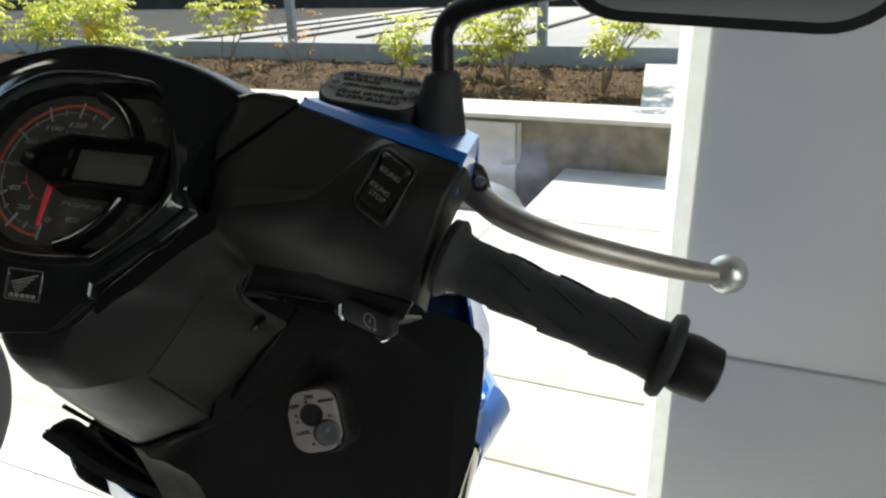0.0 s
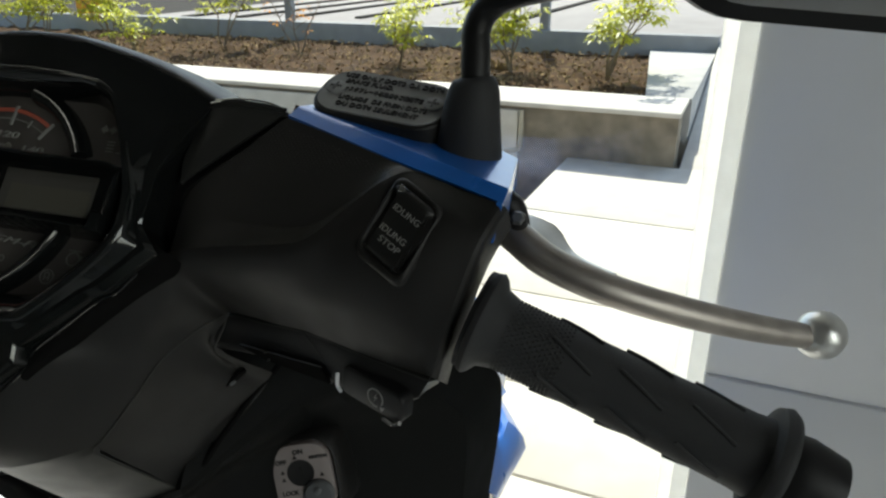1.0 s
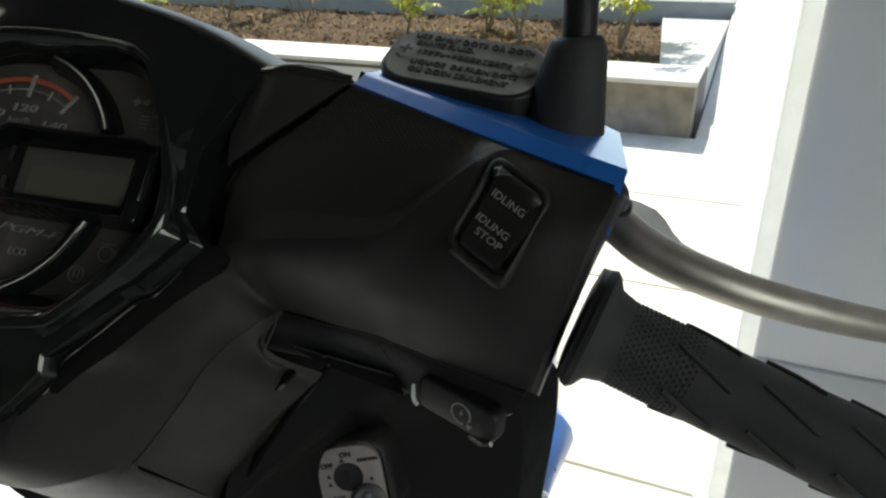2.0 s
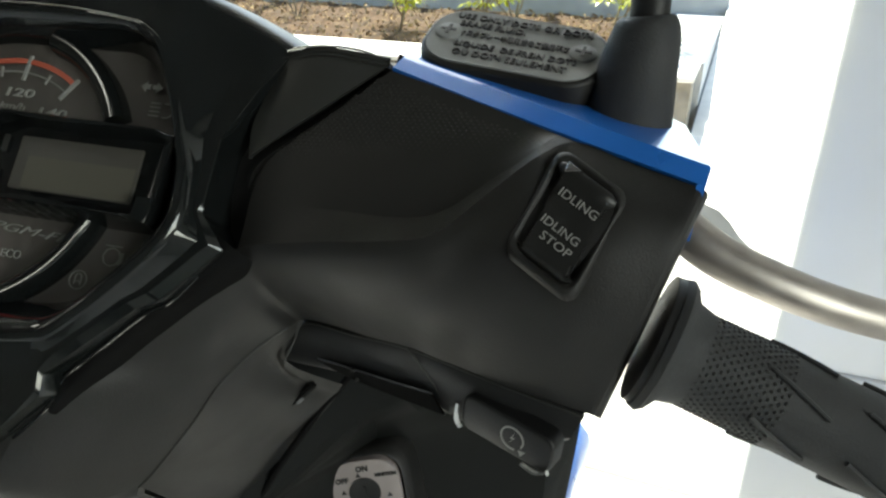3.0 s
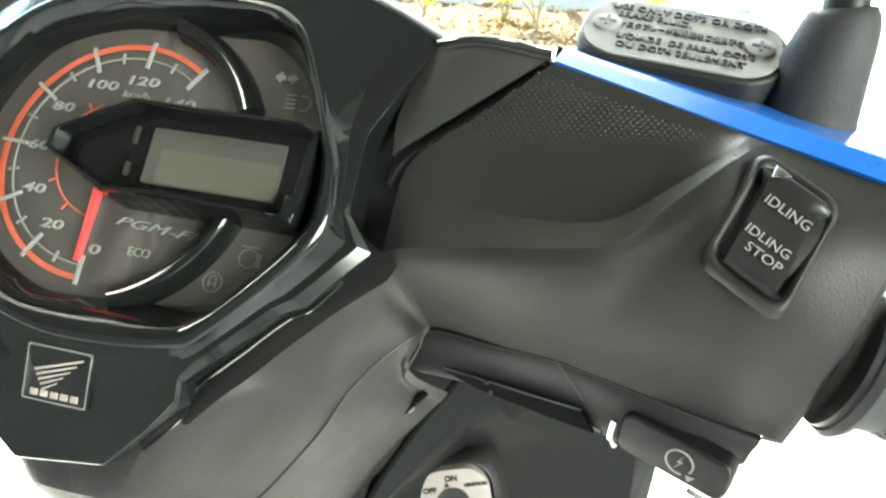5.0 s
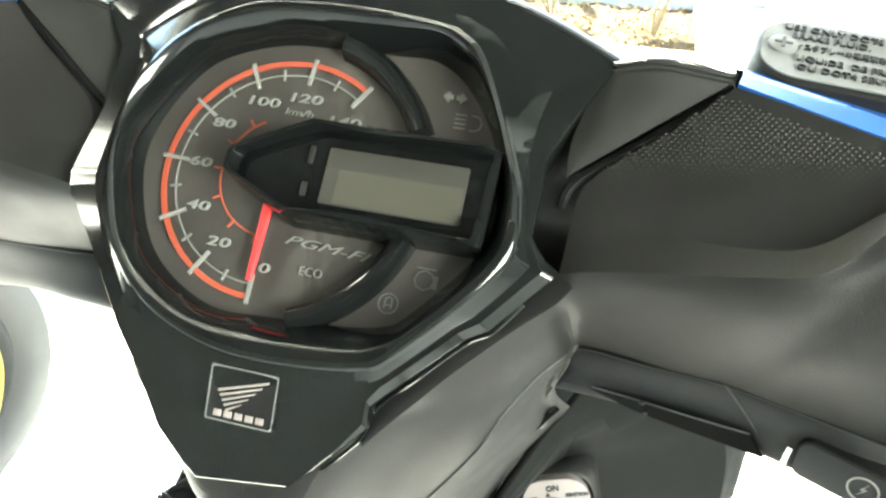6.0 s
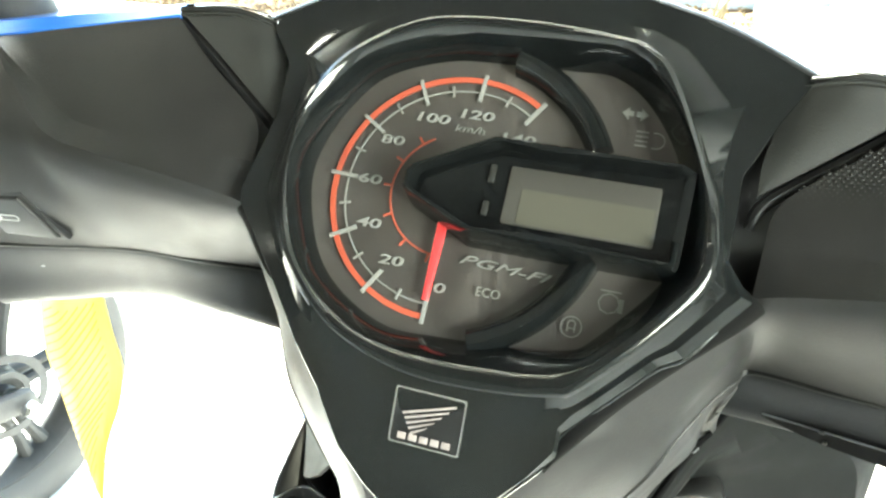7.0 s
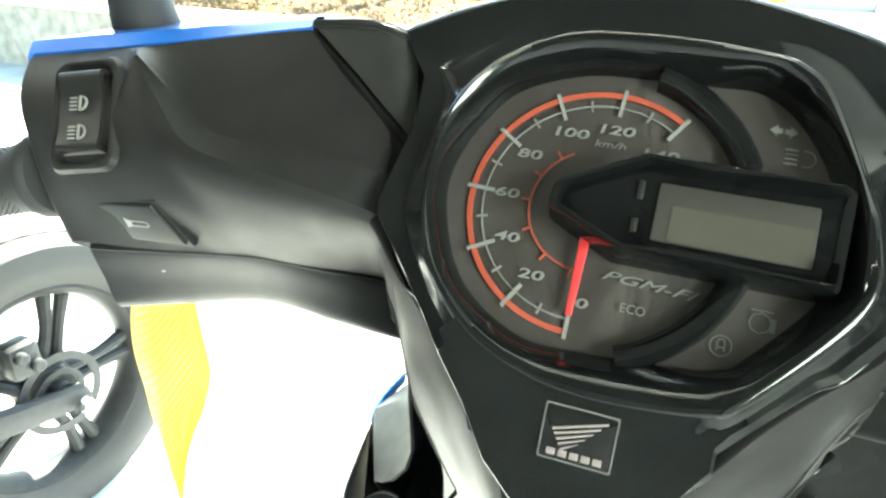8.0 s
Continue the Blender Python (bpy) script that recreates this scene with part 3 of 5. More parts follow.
# the arrow-shaped block that carries the display
ARM = [(.0800, .0168), (.0146, .0178), (-.0126, .0031), (-.0132, -.0045), (.0110, -.0160), (.0790, -.0160)]
outer = polar(ARM, 160, False, 0.0, (.035, .0))
inner = polar(ARM, 160, False, 0.0028, (.035, .0))
base = [Vector((.036, .0, 0)) + (p - Vector((.036, .0, 0))) * 1.01 + Vector((-.001, -.001, 0)) for p in outer]
rings = [lifted(base, -.001), lifted(outer, .0175), lifted([a.lerp(b, .4) for a, b in zip(outer, inner)], .0192), lifted(inner, .0192), lifted(polar(ARM, 160, False, 0.0034, (.035, .0)), .0125)]
for p in [p for r in rings for p in r]:
    if p.x > .0765:  # open at the end towards the rim
        p.z = min(p.z, .0128)
bm = sheet(rings, closed=True)
arm = part("display_arm", bm, GLOSS, meter, "arrow-shaped gloss black display surround", HB, angle=30)
bm = bmesh.new()
bm.faces.new([bm.verts.new(p) for p in lifted(polar(ARM, 160, False, 0.0030, (.035, .0)), .0122)])
bmesh.ops.solidify(bm, geom=bm.faces[:], thickness=0.003)
part("display_floor", bm, GLOSS, arm, "", HB)
screen = part("lcd_screen", slab(rounded(.0490, .0200, .0008, 3, .0460, .0000), .0122, .0129, .0002), LCD, arm, "grey-green unlit LCD screen", HB)
part("lcd_field", slab(rounded(.0430, .0120, .0006, 3, .0480, -.0034), .0129, .0131), LCD_DIM, screen, "", HB)
part("tilt_mark", box(.0146, .0166, .003, .0095, .0124, .0136, .0004), SATIN, arm, "", HB)
part("tilt_mark", box(.0146, .0166, -.0085, -.0035, .0124, .0136, .0004), SATIN, arm, "", HB)

# lamp symbols in the windows, in grey print
def symbol(name, *pieces):
    part(name, joined(*pieces), GREY_INK, face, "", HB)


for sx in (-1, 1):
    symbol("turn_symbol", slab([(.0575 + sx * .0045, .0395), (.0575 + sx * .0020, .0418), (.0575 + sx * .0020, .0372)], 0, .0004), box(.0575 + min(sx * .0005, sx * .002), .0575 + max(sx * .0005, sx * .002), .0386, .0404, 0, .0004))
symbol("beam_symbol", arc(.0026, .0030, -90, 90, 0, .0004, 20, .0660, .0306), box(.0648, .0660, .0276, .0280, 0, .0004), box(.0648, .0660, .0332, .0336, 0, .0004), *[box(.0590, .0632, .0280 + .0017 * i, .0284 + .0017 * i, 0, .0004) for i in range(4)])
symbol("engine_symbol", arc(.0032, .0036, 0, 360, 0, .0004, 8, .0605, -.0275), box(.0572, .0640, -.0236, -.0232, 0, .0004), box(.0636, .0652, -.0300, -.0255, 0, .0004))
symbol("stop_symbol", arc(.0032, .0036, 0, 360, 0, .0004, 24, .0500, -.0375), arc(.0010, .0014, 0, 180, 0, .0004, 12, .0500, -.0365), box(.0486, .0490, -.0392, -.0365, 0, .0004), box(.0510, .0514, -.0392, -.0365, 0, .0004), box(.0486, .0514, -.0382, -.0378, 0, .0004))

# clear cover of the dial
bm = bmesh.new()
bm.faces.new([bm.verts.new(p) for p in lifted(polar(WELL, 720, shrink=-.0012), 0.0058)])
cover_glass = part("dial_glass", bm, CLEAR, meter, "clear dial cover", HB)
cover_glass.visible_shadow = False

# emblem on the gloss panel: bars of a wing over a line of bars, on a dark plate
EM = HB @ along((.0124, -.0772, panel_height(Vector((.0124, -.0772, 0))) + .0006), (1, 0, 0), (0, -.24, 1))
emblem = part("emblem", slab(rounded(.0236, .0182, .0006, 3), -.0012, .0006, .0002), UNDER, meter, "dark metal emblem plate with pale bars", EM)
part("emblem_rim", sheet([[Vector((x, y, z)) for x, y in rounded(.0236 - d, .0182 - d, .0008, 3)] for d, z in ((0, .0004), (0, .0010), (.0011, .0010), (.0011, .0004))], closed=True), CHROME, emblem, "", EM)
for i in range(5):
    y0, y1 = .0012 - i * .0015, .0066 - i * .0022
    part("wing_bar", slab([(-.0086 + i * .0009, y0), (.0086 - i * .0020, y1), (.0086 - i * .0022, y1 - .0007), (-.0082 + i * .0009, y0 - .0008)], .0005, .0010, .0001), STICKER, emblem, "", EM)
for i in range(5):
    part("emblem_bar", box(-.0090 + i * .0037, -.0062 + i * .0037, -.0076, -.0054, .0005, .0010, .0002), STICKER, emblem, "", EM)

# hood: the panel's upper edge folded forward
rows = []
for u0, v0 in ((-.096, .0530), (-.088, .0585), (-.055, .0715), (-.0125, .0805), (.0125, .0820), (.0375, .0805), (.080, .0715), (.113, .0585), (.121, .0530)):
    p = Vector((u0, v0, 0))
    p.z = panel_height(p) - .0002
    rows.append([p + Vector((0, -.0015, .0002)), p, p + Vector((0, .003, -.0025)), p + Vector((0, .008, -.012)), p + Vector((0, .016, -.035)), p + Vector((0, .022, -.06))])
part("dial_hood", sheet(smooth_grid(rows, 5, 4), thick=0.0025), UNDER, scooter, "gloss black hood over the dial", HB, angle=60)

# black skirt between the gloss panel and the stem, drawing the shade band there
edge = [(.1010, -.0150, .0010), (.0945, -.0290, -.0005), (.0860, -.0400, -.0010), (.0785, -.0450, -.0010), (.0660, -.0580, -.0020), (.0535, -.0715, -.0030), (.0500, -.0820, -.0040), (.0385, -.0955, -.0060)]
foot_line = [(.1107, -.0203, -.0107), (.1052, -.0270, -.0179), (.0955, -.0361, -.0159), (.0862, -.0454, -.0157), (.0725, -.0598, -.0165), (.0600, -.0752, -.0123), (.0512, -.0864, -.0114), (.0433, -.0942, -.0094)]
foot_line = [(x - .0020, y + .0018, z + .0022) for x, y, z in foot_line]
for left in (False, True):
    rows = [[(x - .006, y + .004, z - .001) for x, y, z in edge], edge, [Vector(a).lerp(Vector(b), .5) + Vector((.0012, -.0012, .0030)) for a, b in zip(edge, foot_line)], [(x + .0006, y - .0010, z + .0012) for x, y, z in foot_line], [(x + .0010, y - .0010, z - .0090) for x, y, z in foot_line]]
    part("skirt_shade", sheet(smooth_grid([[side(p, left) for p in r[:-1]] for r in rows], 3, 4)), SOFTBLACK, meter, "matte black skirt that draws the shade below the panel", HB, angle=50)
    part("panel_edge", tube([side((x + .0004, y - .0004, z + .0002), left) for x, y, z in edge[1:]], .0007, 8), GLOSS, meter, "", HB)

# ---- lower parts of the handlebar ----
def lower_cover(left):
    top = [(.090, -.0310, -.0700), (.116, -.0345, -.0585), (.142, -.0368, -.0475), (.170, -.0398, -.0335), (.203, -.0472, -.0245), (.235, -.0532, -.0230)]
    low = [(.084, -.0470, -.0860), (.1065, -.0510, -.0735), (.140, -.0530, -.0605), (.182, -.0600, -.0440), (.213, -.0680, -.0290), (.231, -.0620, -.0270)]
    if left:
        low = [(.084, -.0560, -.0740), (.1065, -.0580, -.0660), (.140, -.0570, -.0700), (.174, -.0560, -.0680), (.205, -.0660, -.0580), (.232, -.0760, -.0500)]
    rows = []
    for a, b in zip(top, low):
        a, b = Vector(a), Vector(b)
        rows.append([side(p, left) for p in (a + Vector((0, .004, -.004)), a, a.lerp(b, .5), b, b + Vector((0, .004, -.012)), b + Vector((0, .012, -.05)))])
    return part("lower_cover", sheet(smooth_grid(rows, 6, 4), thick=0.002), UNDER, scooter, "black plastic lower cover of the handlebar", HB, angle=45)


low_right = lower_cover(False)
low_left = lower_cover(True)
for left, low in ((False, low_right), (True, low_left)):
    # thin satin tube added to draw the highlight on the cover's rim
    part("edge_highlight", tube([side(p, left) for p in ((.1082, -.0525, -.0655), (.1125, -.0425, -.0615), (.1165, -.0348, -.0588), (.142, -.0370, -.0480), (.170, -.0400, -.0340), (.203, -.0474, -.0250), (.2345, -.0535, -.0232))], .0007, 8), SATIN, low, "", HB)
part("seam_line", tube([(.1672, -.0395, -.0330), (.178, -.0500, -.0375), (.1875, -.0612, -.0410)], .0004, 8), SATIN, low_right, "", HB)
# lip along the foot of the lower cover: a ridge, a black sheet as the slot's shade, and a clip
ridge = [(.1240, -.0478, -.0640), (.1420, -.0497, -.0560), (.1620, -.0522, -.0468), (.1790, -.0540, -.0400)]
sill = [(.1240, -.0480, -.0643), (.1420, -.0532, -.0600), (.1640, -.0572, -.0513), (.1850, -.0607, -.0420)]
part("slot_shade", sheet(smooth_grid([[Vector(p) + Vector((0, -.0006, .0010)) for p in r] for r in (ridge, [Vector(a).lerp(Vector(b), .5) for a, b in zip(ridge, sill)], sill)], 2, 4), thick=.0008), SOFTBLACK, low_right, "", HB)
for r in (ridge, sill):
    part("cover_lip", tube([Vector(p) + Vector((0, -.0006, .0013)) for p in r], .0004, 8), GREYALLOY, low_right, "", HB)
part("clip", joined(box(-.0009, .0009, -.0007, .0007, 0, .0012, .0003), box(.0006, .0020, -.0050, -.0038, 0, .0012, .0003)), SATIN, low_right, "", HB @ along((.1430, -.0505, -.0535), (1, -.05, .35), (-.2, -.6, .75)))

# starter button under the right arm
ST = HB @ along((.2095, -.0633, -.0272), (.036, -.012, .012), (-.25, -.62, .75))
button = part("starter_button", slab(rounded(.038, .0155, .0045, 6), -.006, .0014, .0013, 3), UNDER, scooter, "black starter button", ST)
part("starter_symbol", joined(arc(.0042, .0048, -30, 290, .0014, .0017, 30, .003, .0), slab([(.0060, -.0035), (.0090, -.0030), (.0072, -.0058)], .0014, .0017), slab([(.0040, .0030), (.0022, -.0004), (.0034, -.0002), (.0018, -.0030), (.0042, .0006), (.0030, .0004)], .0014, .0017)), WHITE_INK, button, "", ST)
# chrome slivers stand in for glints on the button's edge
part("glint_left", tube([(-.019, -.008, .001), (-.0205, -.004, .0022), (-.0205, .003, .0022)], .0012, 8), CHROME, button, "", ST)
part("glint_right", tube([(.008, -.0092, .001), (.014, -.0085, .0022), (.0185, -.0055, .0022)], .0010, 8), CHROME, button, "", ST)

# rocker switch on the right arm
SW = on_cover(False, .2196, .0012, (.86, -.51, .0), -.0001)
SKEW = Matrix(((.86, -.15, 0, 0), (0, .86, 0, 0), (0, 0, 1, 0), (0, 0, 0, 1)))
SW = SW @ SKEW
part("switch_surround", sheet([[Vector((x, y, z)) for x, y in rounded(.0278 + d, .0400 + d, .006, 5)] for d, z in ((.0045, -.003), (.0022, -.0004), (.0, .0002), (-.002, -.0002), (-.0045, -.0012), (-.0060, -.003))], closed=True), MATTE, scooter, "", SW, angle=50)
rocker = part("rocker_switch", sheet(smooth_grid([[(x, y, z) for x in (-.0101, -.0090, 0, .0090, .0101)] for y, z in ((.0164, -.003), (.0155, .0008), (.0141, .0012), (.004, -.0004), (-.0127, .0002), (-.0155, -.0004), (-.0164, -.003))], 3, 2), thick=0.002), SWITCH, scooter, "black rocker switch for idling stop", SW, angle=50)
part("switch_letters", letters("IDLING", .0046, .0001, at(.0006, .0070, .0026) @ pose(0, 0, 0, 6, 0, 0), 1.1, 0.15), WHITE_INK, rocker, "", SW)
part("switch_letters", letters("IDLING", .0045, .0001, at(-.0004, -.0042, .0024) @ pose(0, 0, 0, -3, 0, 0), 1.1, 0.15), WHITE_INK, rocker, "", SW)
part("switch_letters", letters("STOP", .0045, .0001, at(.0006, -.0092, .0027) @ pose(0, 0, 0, -3, 0, 0), 1.2, 0.15), WHITE_INK, rocker, "", SW)
part("switch_glint", slab([(-.0095, .0172), (-.003, .0168), (-.0060, .0150), (-.0090, .0128)], .0030, .0040, .0003), CHROME, rocker, "", SW)

# dimmer and horn switches on the left arm
LS = on_cover(True, -.2065, -.0040, (.97, .22, .0))
part("switch_surround", sheet([[Vector((x, y, z)) for x, y in rounded(.0280 + d, .0440 + d, .006, 5)] for d, z in ((.0045, -.003), (.0022, -.0004), (.0, .0002), (-.002, -.0002), (-.005, -.003))], closed=True), MATTE, scooter, "", LS)
dimmer = part("dimmer_switch", sheet(smooth_grid([[(x, y, z) for x in (-.0100, 0, .0100)] for y, z in ((.0180, -.003), (.0160, .0036), (.006, .0012), (-.008, .0016), (-.0150, .0024), (-.0165, -.003))], 4, 4), thick=0.002), SWITCH, scooter, "black headlamp dimmer switch", LS, angle=50)
for y in (.0035, -.0085):
    part("lamp_symbol", joined(arc(.0024, .0031, -100, 100, .0022, .0030, 16, .0012, y), box(.0004, .0012, y - .0031, y + .0031, .0022, .0030), *[box(-.0040, -.0008, y - .0028 + .0016 * i, y - .0022 + .0016 * i, .0022, .0030) for i in range(4)]), WHITE_INK, dimmer, "", LS)
HN = on_cover(True, -.1885, -.0385, (.97, .10, .0), -.0012)
part("switch_surround", slab([(-.0215, -.0130), (.0220, -.0130), (.0130, .0130), (-.0192, .0120)], -.007, .0006, .0008, 2), UNDER, scooter, "", HN)
horn = part("horn_button", slab([(-.019, -.011), (.019, -.011), (.011, .011), (-.017, .010)], -.006, .0022, .0012, 3), SWITCH, scooter, "black horn button", HN)
part("horn_symbol", joined(slab([(-.0060, .0030), (-.0052, .0022), (-.0030, .0016), (-.0030, -.0016), (-.0052, -.0022), (-.0060, -.0030)], .0022, .0026), box(-.0030, .0040, .0011, .0017, .0022, .0026), box(-.0030, .0040, -.0017, -.0011, .0022, .0026), arc(.0011, .0017, -90, 90, .0022, .0026, 16, .0040, 0)), WHITE_INK, horn, "", HN)
for p in ((-.2300, -.0570, -.0480), (-.1920, -.0525, -.0360)):
    part("screw_head", lathe([(.0032, -.002), (.0032, .0012), (.0022, .0018)], 16, along(p, (1, 0, 0), (0, -.6, .8))), GREYALLOY, low_left, "", HB)

# stem: the satin cover below the dial; its chin folds under into a keel
def twin(right):
    """The right half of a section, from the back to the middle, with its mirrored left half."""
    return [Vector((MID + x, v, n)) for x, v, n in right] + [Vector((MID - x, v, n)) for x, v, n in right[-2::-1]]


crease = [(.0482, -.1163, -.065), (.0470, -.1168, -.0615), (.030, -.1262, -.0600), (.015, -.1320, -.0585), (0, -.1340, -.0580)]
brow_row = [(.0492, -.1130, -.0625), (.0482, -.1132, -.0595), (.0300, -.1240, -.0480), (.0155, -.1295, -.0440), (0, -.1312, -.0430)]
seam_row = [(.0668, -.1345, -.1290), (.0660, -.1348, -.1280), (.035, -.1480, -.137), (.012, -.1570, -.1495), (0, -.1612, -.1540)]
inside = [(x * .94, v - .006, n - .010) for x, v, n in seam_row]
under_rows = [twin(brow_row), twin(crease), twin([Vector(a).lerp(Vector(b), .5) for a, b in zip(crease, seam_row)]), twin(seam_row), twin([(x, v + .0015, n - .003) for x, v, n in inside]), twin([(x * .9, v + .004, n - .004) for x, v, n in crease])]
stem = part("stem_cover", sheet([line(r, 2) for r in under_rows]), SATIN, scooter, "satin dark plastic cover round the steering stem", HB, angle=24)
SC = along((.1064, -.0673, -.1010), (.62, .78, 0), (.78, -.62, .0))
part("screw_recess", slab(rounded(.0150, .0060, .0029, 6, .0030), -.001, .0010, .0003), SOFTBLACK, stem, "dark oval screw recess", HB @ SC)
part("screw_head", joined(lathe([(.0020, .0004), (.0020, .0014), (.0014, .0019), (.0006, .0015)], 16), box(-.0017, .0017, -.0003, .0003, .0012, .0019)), GREYALLOY, stem, "", HB @ SC)
# dull black tube laid on the gap as its shade
part("gap_shade", tube([(.1240, -.0440, -.1290), (.1190, -.0545, -.1310), (.1095, -.0702, -.1310), (.1008, -.0877, -.1310), (.0940, -.1022, -.1310), (.0877, -.1177, -.1310), (.0785, -.1360, -.1300), (.047, -.1500, -.1385), (.0125, -.1630, -.1555), (-.012, -.1560, -.146), (-.045, -.1430, -.130)], .0019, 10), SOFTBLACK, stem, "black tube that draws the shade in the gap below", HB)

# ---- grips, levers, mirrors ----
def grip(left):
    a, b = side((.2560, -.0262, -.0105), left), side((.3790, -.0640, -.0175), left)
    g = along(a, b - a, (0, 0, 1))
    length = (b - a).length
    m = HB @ g @ pose(0, 0, 0, 0, 90, 0)
    brim = .84 if left else 1.0
    prof = [(.0175, -.004), (.0228 * brim, -.002), (.0236 * brim, .0005), (.0220 * brim, .0025), (.0180, .005), (.0160, .012), (.0157, length * .5), (.0163, length - .012), (.0170, length - .006)]
    ob = part("grip", lathe(prof, 56), RUBBER, scooter, "ribbed black rubber grip", m, angle=50)
    part("grip_flange", lathe([(.0165, length - .006), (.0225, length - .0045), (.0238, length - .001), (.0225, length + .0015), (.0165, length + .003)], 48), RUBBER, ob, "", m, angle=50)
    part("bar_end", lathe([(.0150, length + .002), (.0162, length + .005), (.0168, length + .011), (.0150, length + .024), (.0110, length + .0255), (.0050, length + .0245)], 40), UNDER, ob, "black weighted bar end", m, angle=30)
    # three pairs of slanted fins and a belt of small studs
    for k in range(3):
        for turn in (40, 100, 160, 220, 280, 340):
            pts = [(.0164 * math.cos(radians(turn + 26 * i / 8)), .0164 * math.sin(radians(turn + 26 * i / 8)), .030 + k * .030 + .020 * i / 8) for i in range(9)]
            part("rib", tube(pts, .0008, 6, 1, 1.0, (1, 0, 0)), RUBBER, ob, "", m)
    studs = []
    for i in range(17):
        for j in range(38):
            t = math.tau * (j + .5 * (i % 2)) / 38
            studs.append(((.0161 * math.cos(t), .0161 * math.sin(t), .010 + i * .0017), t))
    bm = bmesh.new()
    for p, t in studs:
        bmesh.ops.create_cone(bm, cap_ends=True, segments=4, radius1=.00085, radius2=.0003, depth=.0006, matrix=Matrix.Translation(p) @ Euler((0, math.pi / 2, t), "XYZ").to_matrix().to_4x4())
    tagged(part("stud_belt", bm, RUBBER, ob, "diamond studs in the rubber", m, angle=20), kind="stuff")
    return ob


grip(False)
grip(True)
a, b = Vector((.2450, -.0225, -.0100)), Vector((.262, -.0275, -.0110))
part("throttle_collar", lathe([(.0150, .0060), (.0222, .0070), (.0226, .0115), (.0200, .0130), (.0150, .0140)], 40, along(a, b - a, (0, 0, 1)) @ pose(0, 0, 0, 0, 90, 0)), UNDER, scooter, "", HB)


def low_side(p, left):
    """As side(), with the left lever a little lower than the right one."""
    return side(p, left) - Vector((0, .022 if left else 0, 0))


def lever(left):
    pts = [(.2480, .0330, -.0420), (.2620, .0240, -.0400), (.2800, .0130, -.0400), (.3100, .0045, -.0440), (.3450, .0020, -.0570), (.3850, .0035, -.0775), (.4150, .0068, -.0942)]
    ob = part("brake_lever", tube([low_side(p, left) for p in pts], [.0085, .0088, .0088, .0083, .0080, .0075, .0068], 24, 6, 0.95, (0, .8, .6)), DARKALLOY, scooter, "dark brushed aluminium brake lever", HB)
    part("lever_ball", lathe([(.001, -.0130), (.0075, -.0108), (.0119, -.0054), (.0130, 0), (.0119, .0054), (.0075, .0108), (.001, .0130)], 32, Matrix.Translation(low_side((.4225, .0090, -.0975), left))), BROWALLOY, ob, "", HB)
    brow = [[low_side(p, left) for p in r] for r in (((0.2577, 0.0432, -0.056), (0.2598, 0.032, -0.042), (0.2602, 0.024, -0.034)), ((0.2797, 0.0381, -0.058), (0.276, 0.0177, -0.042), (0.2751, 0.0116, -0.034)), ((0.292, 0.023, -0.054), (0.2864, 0.0149, -0.042), (0.2857, 0.0096, -0.036)), ((0.3128, 0.0147, -0.05), (0.3033, 0.0118, -0.042), (0.3028, 0.007, -0.036)))]
    part("lever_brow", sheet(smooth_grid(brow, 3, 1, True), thick=.006), BROWALLOY, ob, "bright faceted shoulder", HB, angle=15)
    bracket = part("lever_bracket", joined(tube([low_side(p, left) for p in ((.246, .040, -.034), (.257, .038, -.036), (.262, .028, -.044))], [.0070, .0072, .0070], 16, 4), lathe([(.0048, -.014), (.0048, .006), (.0036, .008)], 20, Matrix.Translation(low_side((.2625, .029, -.036), left)))), UNDER, scooter, "black lever bracket with pivot bolt", HB)
    part("pivot_bolt", lathe([(.0036, .006), (.0036, .010), (.0026, .011)], 6, Matrix.Translation(low_side((.2625, .029, -.036), left))), GREYALLOY, bracket, "", HB)
    return ob


lever(False)
lever(True)

# brake fluid reservoir on the right arm
s1, s2 = HB @ Vector((.1665, .0765, -.0096)), HB @ Vector((.2168, .0702, -.0062))
RES = along((s1 + s2) / 2, s2 - s1, (-.03, -.44, 1)) @ pose(0, 0, .0030)
reservoir = part("fluid_reservoir", slab(rounded(.0655, .0335, .0130, 8), -.030, -.0125, .001), UNDER, scooter, "black brake fluid reservoir", RES)
cap = part("reservoir_cap", slab(rounded(.0690, .0385, .0145, 8), -.0130, -.0004, .0016, 3), MATTE, reservoir, "dark cap with raised lettering", RES)
part("cap_plate", slab(rounded(.0650, .0345, .0130, 8), -.0004, .0002), CAPGREY, cap, "", RES)
for x in (-.0257, .0257):
    screw = part("cap_screw", lathe([(.0050, -.001), (.0050, .0012), (.0042, .0016)], 24, at(x, 0)), CAPGREY, cap, "", RES)
    part("screw_cross", joined(box(x - .0030, x + .0030, -.0006, .0006, .0015, .0019), box(x - .0006, x + .0006, -.0030, .0030, .0015, .0019)), CABLE, screw, "", RES)
for text, x, y, size in (("USE ONLY DOT3 OR DOT4", .0005, .0118, .0047), ("BRAKE FLUID.", -.0105, .0068, .0046), ("LIQUIDE  DE FREIN DOT3", .0020, -.0066, .0044), ("OU DOT4 SEULEMENT", .0010, -.0120, .0046)):
    part("cap_letters", letters(text, size, .0004, at(x, y, .0006), .92, 0, 0), CABLE, cap, "", RES)
part("cap_letters", letters("ディスクブレーキ専用液をご使用下さい", .0040, .0004, at(-.0005, .0004, .0006), .66, 0, 0), CABLE, cap, "", RES)


